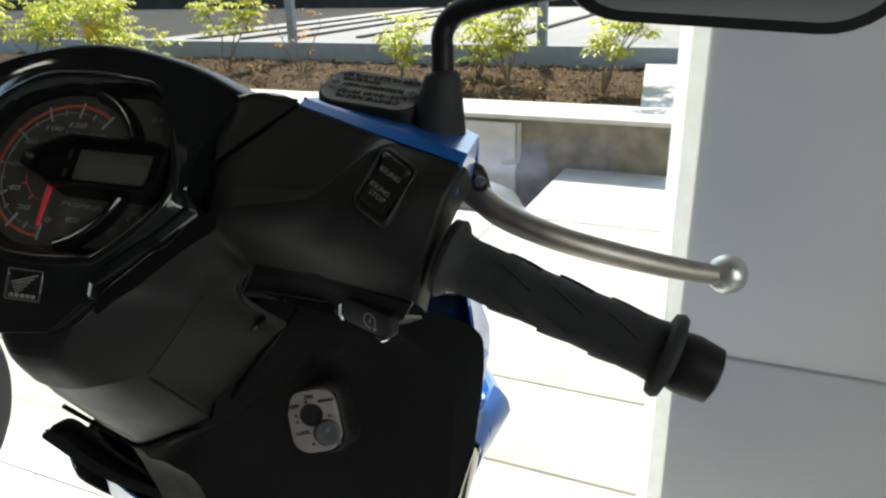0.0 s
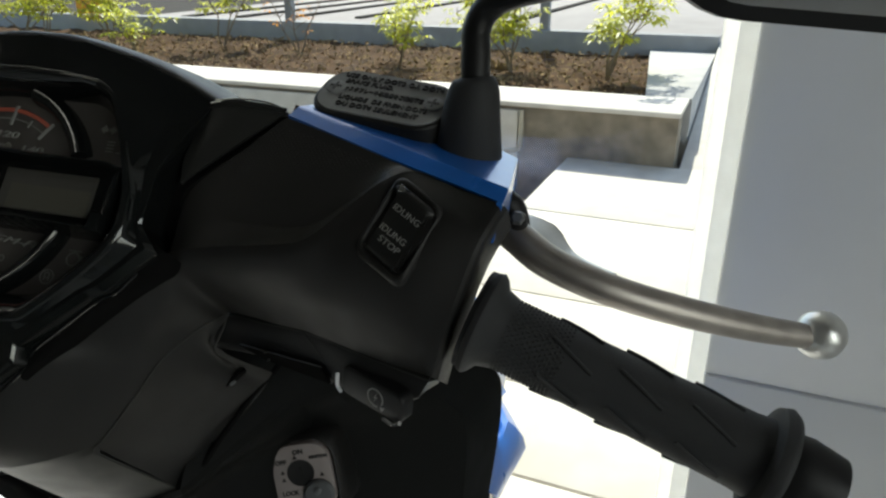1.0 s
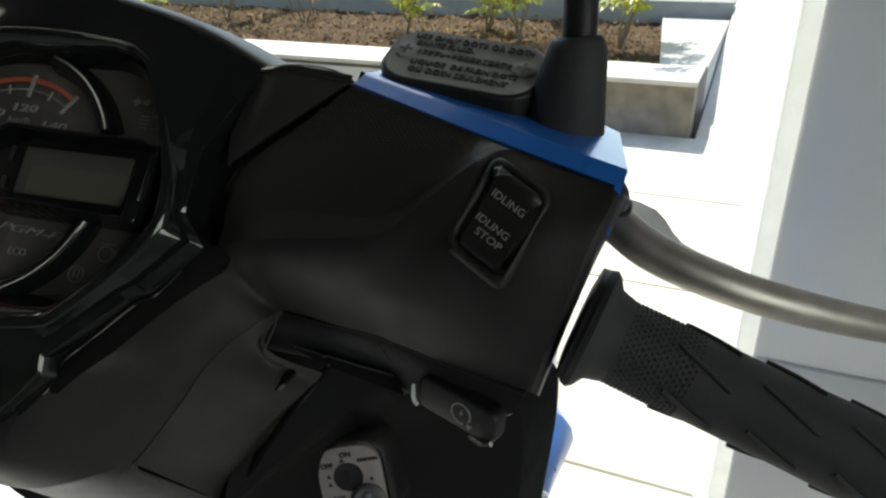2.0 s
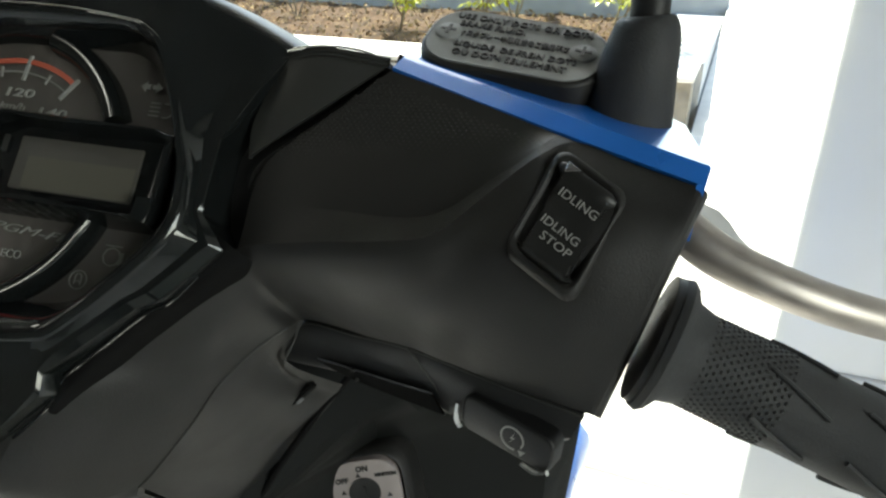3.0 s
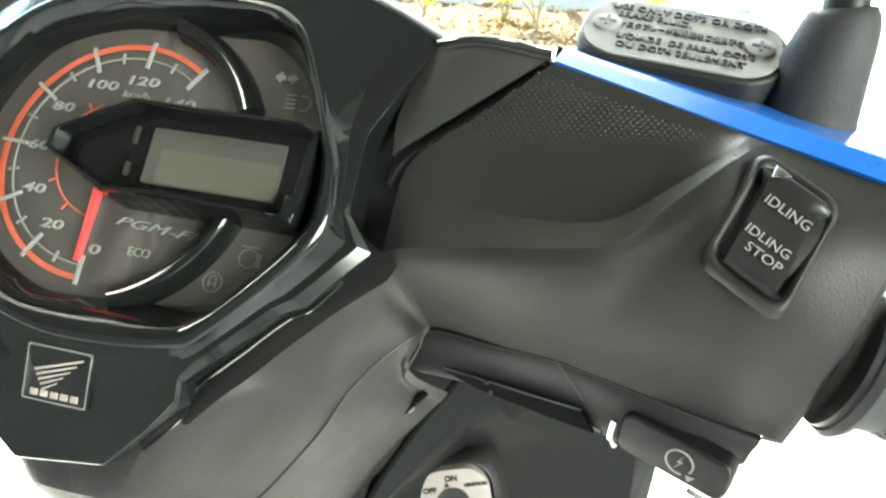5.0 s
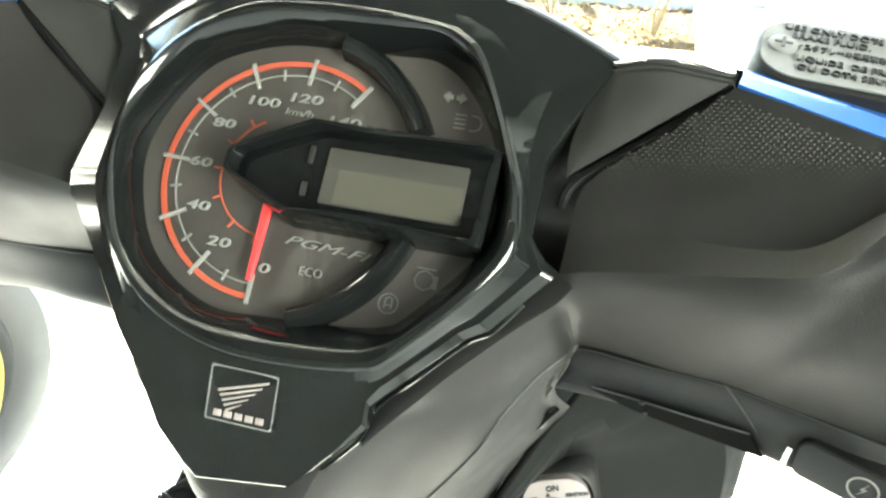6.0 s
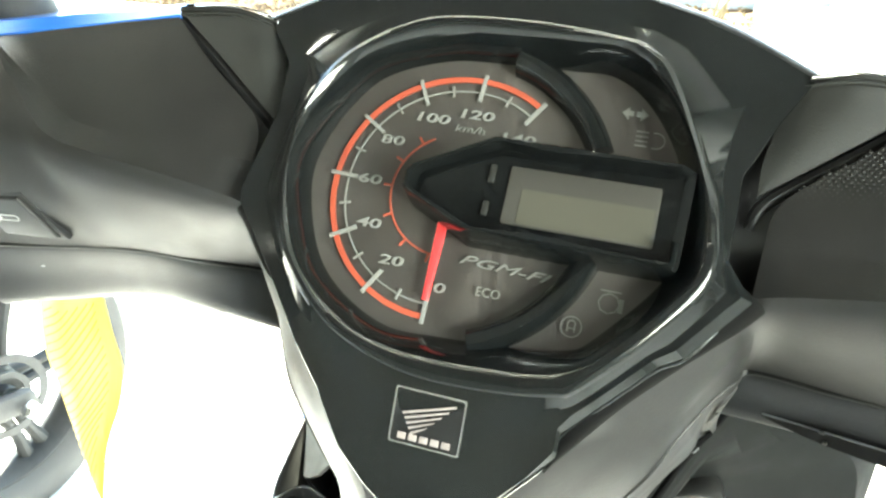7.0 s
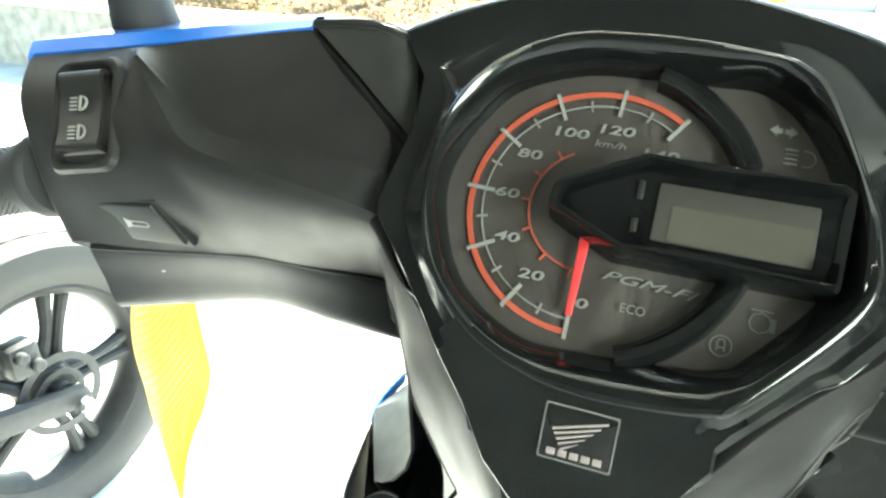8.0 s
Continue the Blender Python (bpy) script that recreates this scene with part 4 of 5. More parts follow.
def mirror(left):
    s = -1 if left else 1
    base = HB @ side((.2362, .0510, -.0158), left)
    to = BODY.inverted()
    b = to @ base
    frame_m = BODY
    top = Vector((b.x + s * .003, b.y - .004, b.z + .040))
    boot = part("mirror_boot", tube([b - Vector((0, 0, .006)), b + Vector((0, 0, .004)), b + Vector((s * .001, -.002, .020)), top - Vector((0, 0, .004)), top], [.0160, .0158, .0140, .0110, .0075], 24, 5, 1, (0, 1, 0)), RUBBER, scooter, "black rubber mirror boot", frame_m)
    pts = [top - Vector((0, 0, .012)), top + Vector((0, .002, .010)), top + Vector((s * .000, .004, .020)), top + Vector((s * .005, .004, .029)), top + Vector((s * .018, -.004, .036)), top + Vector((s * .050, -.030, .043)), top + Vector((s * .100, -.066, .052))]
    part("mirror_stem", tube(pts, [.0068, .0066, .0064, .0064, .0064, .0062, .0060], 18, 6, 1, (.3, 1, 0)), UNDER, boot, "", frame_m)
    head_m = frame_m @ Matrix.Translation(top + Vector((s * .135, -.082, .074))) @ Euler((radians(8), radians(s * 4), radians(-s * 10))).to_matrix().to_4x4()
    rows = []
    for k, d in ((1.0, -.006), (1.03, 0), (.98, .014), (.80, .028), (.45, .036), (.05, .038)):
        rows.append([Vector((x * k, d, z * k)) for x, z in rounded(.150, .092, .034, 8)])
    head = part("mirror_head", sheet(rows, closed=True, ends=True), UNDER, boot, "black mirror shell", head_m)
    part("mirror_glass", slab(rounded(.140, .082, .030, 8), -.0075, -.0065), CHROME, head, "", head_m @ pose(0, 0, 0, 90, 0, 0) @ pose(0, 0, .0135))
    return boot


mirror(False)
mirror(True)

# ---- the scooter's body ----
def both(half):
    return [Vector(p) for p in half[::-1]] + [Vector((-p[0], p[1], p[2])) for p in half[1:]]


# leg shield: keel and ridges run on from the stem, wings spread to both sides
SHIELD = (
    ([(-.037, -.200, .840), (.035, -.215, .880), (.080, -.150, .900), (.105, -.135, .900), (.120, -.105, .900)], [(-.060, -.190, .830), (-.058, -.160, .830), (-.055, -.120, .830)]),
    ([(-.037, -.2635, .7895), (.033, -.2800, .8285), (.084, -.200, .850), (.125, -.150, .850), (.150, -.120, .850)], [(-.062, -.245, .785), (-.060, -.200, .785), (-.055, -.140, .785)]),
    ([(-.020, -.263, .771), (.036, -.246, .812), (.084, -.186, .815), (.165, -.145, .815), (.205, -.100, .815)], [(-.060, -.243, .768), (-.058, -.200, .768), (-.055, -.140, .768)]),
    ([(.000, -.260, .750), (.034, -.232, .785), (.080, -.180, .780), (.190, -.138, .780), (.217, -.098, .780)], [(-.056, -.238, .742), (-.056, -.200, .745), (-.055, -.140, .745)]),
    ([(.010, -.256, .690), (.060, -.234, .690), (.110, -.186, .690), (.188, -.150, .690), (.208, -.116, .690)], [(-.045, -.236, .690), (-.052, -.200, .690), (-.055, -.140, .690)]),
    ([(.020, -.248, .600), (.095, -.228, .600), (.150, -.190, .600), (.182, -.160, .600), (.195, -.135, .600)], [(-.060, -.228, .600), (-.090, -.195, .600), (-.120, -.150, .600)]),
    ([(.030, -.222, .450), (.105, -.205, .450), (.155, -.180, .450), (.180, -.160, .450), (.192, -.140, .450)], [(-.050, -.205, .450), (-.095, -.180, .450), (-.132, -.140, .450)]),
    ([(.030, -.205, .300), (.105, -.195, .300), (.155, -.180, .300), (.180, -.165, .300), (.192, -.150, .300)], [(-.050, -.195, .300), (-.095, -.180, .300), (-.132, -.150, .300)]),
)
rows = [[Vector(p) for p in right[::-1] + left] for right, left in SHIELD]
inner = part("inner_cover", sheet(smooth_grid(rows, 6, 3, True), thick=0.003), LEGSHADE, scooter, "matte plastic leg shield, darkened for the shade under the arms", BODY, angle=16)

# ignition plate with key slot and shutter knob
KEY = along((-.1146, .5600, .7745), (.985, -.04, .165), (-.06, -.96, .26))
part("lock_recess", sheet([[Vector((x, y, z)) for x, y in rounded(.0435 + d, .0550 + d, .0155, 6)] for d, z in ((.018, -.034), (.011, -.010), (.006, -.0012), (.003, -.0008), (.0, -.006))], closed=True), MATTE, inner, "", KEY, angle=60)
plate = part("ignition_plate", slab(rounded(.0425, .0540, .0150, 8), -.030, .0015, .0008), STICKER, inner, "pale ignition plate with black print", KEY)
part("key_slot", joined(lathe([(.0098, .0012), (.0098, .0022), (.0075, .0018)], 32, at(-.0010, .0060)), box(-.0020, 0, .001, .010, .0015, .0024)), CABLE, plate, "", KEY)
knob = part("shutter_knob", lathe([(.0112, .001), (.0112, .0040), (.0096, .0055)], 32, at(.0098, -.0110)), GREYALLOY, plate, "round metal shutter knob", KEY)
part("knob_pin", joined(lathe([(.0028, .005), (.0028, .0065), (.002, .007)], 16, at(.0098, -.0070)), box(.0165, .0195, -.0225, -.0165, .001, .004, .0006)), GREYALLOY, knob, "", KEY)
for text, x, y, size in (("OFF", -.0140, .0150, .0046), ("ON", -.0005, .0215, .0048), ("IGNITION", .0135, .0165, .0030), ("LOCK", -.0110, -.0085, .0044)):
    part("plate_letters", letters(text, size, .0002, at(x, y, .0017), 1, 0, .0002), CABLE, plate, "", KEY)
for x, y in ((-.0140, .0075), (-.0140, .0020), (-.0035, .0178), (-.004, -.0190), (.014, .0030)):
    part("plate_arrow", slab([(x - .0016, y - .0012), (x + .0016, y - .0012), (x, y + .0016)], .0015, .0019), CABLE, plate, "", KEY)

# front cowl: a blue right side and a black left side that meet at the nose
rows = []
for z, half in ((.835, [(.205, -.098), (.195, -.030), (.130, .070), (0, .120)]), (.780, [(.2205, -.0945), (.2250, -.040), (.160, .100), (0, .160)]), (.735, [(.2165, -.104), (.2310, -.030), (.172, .112), (0, .178)]), (.692, [(.2115, -.114), (.2375, -.012), (.182, .122), (0, .190)]), (.654, [(.2100, -.085), (.2425, .000), (.188, .130), (0, .200)]), (.600, [(.1980, -.070), (.2120, .010), (.165, .128), (0, .190)])):
    rows.append([Vector((x, y, z)) for x, y in half])
# the right side steps in above a pointed lower facet
right_rows = [rows[0], [Vector(p) for p in ((.2110, -.098, .777), (.2180, -.030, .780), (.160, .100, .780), (0, .160, .780))], [Vector(p) for p in ((.2055, -.102, .735), (.2140, -.025, .720), (.170, .112, .735), (0, .178, .735))], [Vector(p) for p in ((.2060, -.104, .712), (.2105, -.032, .690), (.174, .114, .710), (0, .184, .710))], [Vector(p) for p in ((.2070, -.106, .693), (.2216, -.010, .6952), (.182, .122, .692), (0, .190, .692))], [Vector(p) for p in ((.2151, -.090, .666), (.2410, .000, .6557), (.188, .130, .654), (0, .200, .654))], rows[5]]
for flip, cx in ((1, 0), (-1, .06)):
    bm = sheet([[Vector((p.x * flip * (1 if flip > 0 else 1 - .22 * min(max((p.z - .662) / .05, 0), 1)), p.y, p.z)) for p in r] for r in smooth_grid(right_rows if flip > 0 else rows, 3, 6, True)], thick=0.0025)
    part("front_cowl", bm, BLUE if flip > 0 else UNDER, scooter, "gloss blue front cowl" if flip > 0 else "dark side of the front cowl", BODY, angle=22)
    lo = [[(.2090, -.118, .692), (.2105, -.085, .652), (.198, -.060, .600)], [(.190, -.150, .640), (.196, -.120, .610), (.192, -.080, .560)], [(.165, -.195, .590), (.180, -.150, .560), (.186, -.100, .520)], [(.140, -.225, .520), (.170, -.170, .500), (.184, -.110, .480)]]
    part("side_lip", sheet(smooth_grid([[(x * flip + cx, y, z) for x, y, z in r] for r in lo], 5, 5), thick=0.003), GLOSS, scooter, "gloss black lip beside the leg shield", BODY, angle=45)
# pale-lit shoulder of the cowl beside the leg shield
rows = [[(.166, -.092, .803), (.190, -.092, .7865), (.2120, -.092, .7715)], [(.174, -.062, .801), (.198, -.066, .7830), (.2165, -.072, .7660)], [(.181, -.030, .800), (.203, -.042, .7790), (.2200, -.056, .7600)]]
part("cowl_shoulder", sheet(smooth_grid(rows, 4, 4), thick=.002), BLUE, scooter, "gloss blue shoulder of the cowl", BODY, angle=40)
# pointed lip of the left side, with a shallow channel
lip_rows = []
for edge, rim, trough, top in (((-.1855, -.1865, .7300), (-.1850, -.1860, .7330), (-.1845, -.1850, .7350), (-.1800, -.1820, .7400)), ((-.184, -.188, .727), (-.179, -.186, .734), (-.168, -.172, .727), (-.160, -.177, .7450)), ((-.124, -.202, .700), (-.119, -.200, .7075), (-.105, -.186, .699), (-.116, -.197, .7315)), ((-.074, -.207, .685), (-.069, -.205, .692), (-.055, -.193, .686), (-.072, -.215, .7190)), ((-.030, -.215, .670), (-.025, -.213, .677), (-.015, -.203, .674), (-.030, -.236, .7070)), ((.020, -.222, .655), (.025, -.220, .662), (.030, -.213, .660), (.015, -.240, .690))):
    lip_rows.append([Vector(p) for p in (edge, rim, trough, top)])
part("channel_lip", sheet(smooth_grid(lip_rows, 5, 4, True), thick=0.002), UNDER, scooter, "black channel along the leg shield", BODY, angle=30)
rows = [[(-.165, -.150, .660), (-.120, -.172, .650), (-.060, -.185, .640)], [(-.185, -.120, .600), (-.140, -.140, .590), (-.070, -.160, .580)], [(-.180, -.100, .520), (-.135, -.120, .510), (-.070, -.140, .500)]]
part("side_panel", sheet(smooth_grid(rows, 4, 4), thick=.002), BLUE, scooter, "gloss blue side panel", BODY)
rows = [[(-.2425, .004, .6545), (-.2390, -.055, .6520), (-.2320, -.108, .6500), (-.205, -.140, .655)], [(-.2400, .006, .6400), (-.2360, -.055, .6360), (-.2290, -.106, .6340), (-.203, -.138, .640)], [(-.2150, .010, .6050), (-.2120, -.050, .6000), (-.2050, -.095, .6000), (-.188, -.120, .605)], [(-.1700, .010, .5800), (-.1680, -.050, .5750), (-.1650, -.085, .5750), (-.160, -.105, .580)]]
part("side_fairing", sheet(smooth_grid(rows, 4, 4), thick=.002), SATIN, scooter, "dark edge of the side fairing", BODY)
rows = [[(-.2440, -.010, .6560), (-.2440, .006, .6565), (-.2360, .024, .6680), (-.2200, .040, .6840)], [(-.2430, -.008, .6440), (-.2435, .006, .6460), (-.2370, .026, .6560), (-.2220, .044, .6700)]]
part("cowl_tip", sheet(smooth_grid(rows, 3, 5), thick=.003), BLUE, scooter, "blue tip of the cowl", BODY)
# upper nose between the cowl and the handlebar
rows = [[(-.150, -.10, .850), (0, -.02, .870), (.150, -.10, .850)], [(-.190, -.07, .835), (0, .06, .860), (.190, -.07, .835)], [(-.195, -.03, .833), (0, .12, .833), (.195, -.03, .833)]]
part("nose_cover", sheet(smooth_grid(rows, 6, 10), thick=0.002), SATIN, scooter, "", BODY, angle=60)
# lower front, fender, wheel, fork and footboard
rows = [both([(x, y, z) for x, y in h]) for z, h in ((.61, [(0, .185), (.16, .12), (.205, .0), (.195, -.09)]), (.50, [(0, .10), (.12, .06), (.17, -.03), (.188, -.11)]), (.36, [(0, .0), (.10, -.04), (.15, -.10), (.185, -.15)]))]
part("lower_cowl", sheet(smooth_grid(rows, 5, 5), thick=0.003), UNDER, scooter, "", BODY, angle=50)
wheel_m = BODY @ pose(-.0, .095, .252, 0, 90, 7)


def tyre_bm(r, w):
    prof = [(r - .062, -w * .62), (r - .050, -w * .95), (r - .028, -w), (r - .008, -w * .72), (r, -w * .25), (r, w * .25), (r - .008, w * .72), (r - .028, w), (r - .050, w * .95), (r - .062, w * .62)]
    return lathe(prof, 72, full=False)


def rim_bm(r, w):
    prof = [(r - .060, -w * .66), (r - .066, -w * .60), (r - .078, -w * .40), (r - .084, 0), (r - .078, w * .40), (r - .066, w * .60), (r - .060, w * .66), (r - .064, 0)]
    return sheet([[Vector((a * math.cos(t), a * math.sin(t), z)) for t in (math.tau * s / 72 for s in range(72))] for a, z in prof + prof[:1]], closed=True)


wheel = part("front_wheel", lathe([(.022, -.05), (.034, -.035), (.034, .035), (.022, .05)], 32), GREYALLOY, scooter, "small black front wheel", wheel_m)
part("tyre", tyre_bm(.252, .042), TYRE, wheel, "", wheel_m)
part("rim", rim_bm(.252, .042), UNDER, wheel, "", wheel_m)
for k in range(5):
    part("spoke", tube([(.025, 0, 0), (.10, .0, .006), (.180, 0, 0)], [.014, .009, .012], 10), UNDER, wheel, "", wheel_m @ pose(0, 0, 0, 0, 0, 72 * k))
part("fender", sheet([[Vector(((.285 + c) * math.cos(radians(a)), x, (.285 + c) * math.sin(radians(a)))) for x, c in ((-.075, -.045), (-.062, -.008), (0, .004), (.062, -.008), (.075, -.045))] for a in range(20, 171, 6)], thick=.002), BLUE, scooter, "", BODY @ pose(0, .095, .252, 0, 0, 90 + 7 - 90) @ pose(0, 0, 0, 0, 0, 90))
for x in (-.075, .075):
    part("fork_leg", tube([(x, .095, .252), (x, .020, .420), (x * .8, -.050, .580), (x * .4, -.10, .70)], [.017, .018, .016, .015], 16), GREYALLOY, scooter, "", BODY)
part("steering_tube", tube([(0, -.06, .60), (0, -.14, .75), (-.02, -.235, .93), (-.025, -.27, 1.0)], .022, 18), UNDER, scooter, "", BODY)
part("footboard", slab([(-.19, -.15), (.19, -.15), (.175, -.62), (-.175, -.62)], .262, .302, .012), UNDER, scooter, "black ribbed footboard", BODY)
part("side_stand", tube([(-.12, -.55, .265), (-.15, -.53, .13), (-.19, -.52, .008), (-.215, -.52, .006)], .010, 12), UNDER, scooter, "", BODY)

# ---- the shop ----
# floor tiles, 0.6 m, laid along the shop front
floor = tagged(link_bm("floor", box(-4.2, 3.2, -4.0, .06, -.10, -.004), GROUT, FRONT), "white polished floor tiles with thin grey joints", "floor", kind="structure")
solo("wall_front", box(.004, 2.2, -.035, .03, .631, 3.2, .003), WALLPAINT, "grey-white wall panel beside the shop window", "wall", FRONT, "structure")
solo("wall_front", box(.004, 2.2, -.039, .03, 0, .6305, .004), WALLPAINT, "grey-white lower wall panel beside the shop window", "wall", FRONT, "structure")
solo("wall_front", box(.06, 2.2, .031, .16, .02, 3.1), GREYBEAM, "core of the front wall", "wall", FRONT, "structure")
solo("threshold", box(-4.2, 2.2, .0615, .1645, -.33, -.001), CONCRETE, "pale concrete threshold under the window", "threshold", FRONT, "structure")
win = thing("window_1", FRONT, "tall shop window with a white aluminium frame", "window", kind="structure")
part("window_frame", box(-.0155, .0035, -.041, -.002, 0, 3.0, .001), FROSTED, win, "", FRONT)
part("window_frame", box(-.0330, -.016, -.010, .007, 0, 3.0, .002), FROSTED, win, "", FRONT)
part("window_frame", box(-4.2, -.0205, -.03, .04, 2.92, 3.0, .003), WHITEFRAME, win, "", FRONT)
part("window_sill", box(-4.2, -.0205, -.0515, .0615, -.0035, .002, .001), TILE, win, "", FRONT)
pane = part("pane", box(-4.2, .03, .008, .014, .0025, 2.919), GLASS, win, "clear window pane", FRONT)
pane.visible_shadow = False
solo("wall_front_top", box(-4.2, 2.2, -.04, .16, 3.001, 3.4), PLASTER, "white plaster over the window", "wall", FRONT, "structure")
solo("ceiling", box(-4.2, 3.2, -4.0, .16, 3.402, 3.55), DARKCEILING, "unseen ceiling, kept dark to weaken reflections", "ceiling", FRONT, "structure")
# unseen overhang, added so its bright underside reflects in the handlebar
solo("bounce_canopy", box(-4.2, 3.2, .162, 1.95, 3.402, 3.52), PLASTER, "unseen white canopy added to bounce light onto the handlebar", "bounce_canopy", FRONT, "structure")
solo("wall_back", box(-4.2, 3.2, -4.15, -4.0, 0, 3.4), INTERIOR, "unseen back wall, kept dark to weaken reflections", "wall", FRONT, "structure")
solo("wall_left", box(-4.35, -4.2, -4.15, .16, 0, 3.4), INTERIOR, "unseen side wall, kept dark to weaken reflections", "wall", FRONT, "structure")
solo("wall_right", joined(box(2.2, 2.35, -4.15, -2.6, 0, 3.4), box(2.2, 2.35, -1.2, .16, 0, 3.4), box(2.2, 2.35, -2.6, -1.2, 2.3, 3.4), box(2.2, 2.35, -2.6, -1.2, 0, .75)), PLASTER, "white plaster side wall with an added window", "wall", FRONT, "structure")
# window out of view, added as the opening for the side fill lamp
side_window = thing("fill_window", FRONT @ pose(2.27, -1.9, .75), "unseen side window with a white frame, added for fill light", "window", kind="structure")
for y0, y1, z0, z1 in ((-2.6, -2.54, .75, 2.3), (-1.26, -1.2, .75, 2.3), (-2.539, -1.261, 2.24, 2.3), (-2.539, -1.261, .75, .81), (-1.93, -1.87, .811, 2.239)):
    part("window_frame", box(2.24, 2.31, y0, y1, z0, z1, .003), WHITEFRAME, side_window, "", FRONT)
for y0, y1 in ((-2.539, -1.931), (-1.869, -1.261)):
    side_pane = part("pane", box(2.272, 2.278, y0, y1, .811, 2.239), GLASS, side_window, "clear window pane", FRONT)
    side_pane.visible_shadow = False

# ---- outside ----
solo("ground", box(-60, 60, -60, 120, -.60, -.32), PAVING, "grey paved ground outside", "ground", FRONT, "structure")
k = 0
for y0, y1 in ((.165, .41), (.414, .785), (.789, 1.35), (1.354, 2.22)):
    x = -4.6
    while x < 2.4:
        # slabs left out here, so the darker ground stands in for shade
        if y0 > 1.3 and x < -2.9:
            x, k = x + 1.2, k + 1
            continue
        solo("pavement", box(x, x + 1.196, y0, y1 - .004, -.33, 0 - .002 * (k % 2), .004), CONCRETE, "pale concrete paving slab in the sun", "pavement", FRONT, "structure", "paving slabs")
        x, k = x + 1.2, k + 1
# the slab's left edge draws the border of sun and shade
solo("pavement", box(-.93, 2.5, 2.224, 3.195, -.33, 0, .006), CONCRETE, "pale concrete slab cut to the sunlit patch by the planter", "pavement", FRONT, "structure")
solo("pavement", sheet([[Vector((x, q, z)) for x in (-.285, 2.0, 6.0)] for q, z in ((3.199, -.003), (4.2, .12), (6.2, .398), (15.0, .402))], thick=.05), CONCRETE, "pale concrete pavement past the planter", "pavement", FRONT, "structure")
planter = thing("planter", FRONT @ pose(-3, 3.2, -.32), "long low masonry planter with a pale ledge", "planter")
part("wall", box(-14, -.32, 3.20, 3.42, -.33, .283, .004), STONE, planter, "weathered planter wall with its shade put into the colour", FRONT)
part("wall_block", box(-3.6, -1.24, 3.165, 3.199, -.33, .262, .004), LEDGE, planter, "", FRONT)
part("ledge", box(-14, -.31, 3.17, 3.66, .284, .312, .006), LEDGE, planter, "pale concrete ledge", FRONT)
part("end_wall", slab([(-.573, 3.664), (-.295, 3.664), (-.295, 6.0), (-.87, 6.0)], -.33, .310, .006), GREYLEDGE, planter, "", FRONT)
part("back_beam", box(-14, -.29, 6.004, 6.20, .0, .445, .006), GREYBEAM, planter, "grey concrete back edge", FRONT)
part("drain_pipe", tube([(-1.22, 3.175, .265), (-1.22, 3.172, .05), (-1.25, 3.165, .02), (-1.32, 3.16, .012)], .016, 12), PIPE, planter, "", FRONT)
# the soil bed
bm = bmesh.new()
nx, ny = 160, 40
grid = [[bm.verts.new((-13.9 + 13.3 * i / nx, 3.662 + 2.34 * j / ny, .245 + .05 * noise.noise((i * .35, j * .35, 0)) + .025 * noise.noise((i * 1.3, j * 1.3, 5)))) for i in range(nx + 1)] for j in range(ny + 1)]
for j in range(ny):
    for i in range(nx):
        bm.faces.new((grid[j][i], grid[j][i + 1], grid[j + 1][i + 1], grid[j + 1][i]))
part("soil", bm, SOIL, planter, "dry brown soil", FRONT, angle=180)
rng = random.Random(4)
bm = bmesh.new()
for i in range(3200):
    x, y = rng.uniform(-7.5, -.62), rng.uniform(3.68, 5.9)
    s = rng.uniform(.008, .03)
    q = Euler((rng.uniform(-.7, .7), rng.uniform(-.7, .7), rng.uniform(0, 6.3))).to_matrix().to_4x4()
    vs = [bm.verts.new(Matrix.Translation((x, y, .265 + rng.uniform(0, .03))) @ q @ Vector(p)) for p in ((-s, 0, 0), (0, -s * .4, s * .15), (s, 0, 0), (0, s * .4, s * .15))]
    bm.faces.new(vs)
tagged(part("litter", bm, DRYGRASS, planter, "dry leaf litter on the soil", FRONT), kind="stuff")


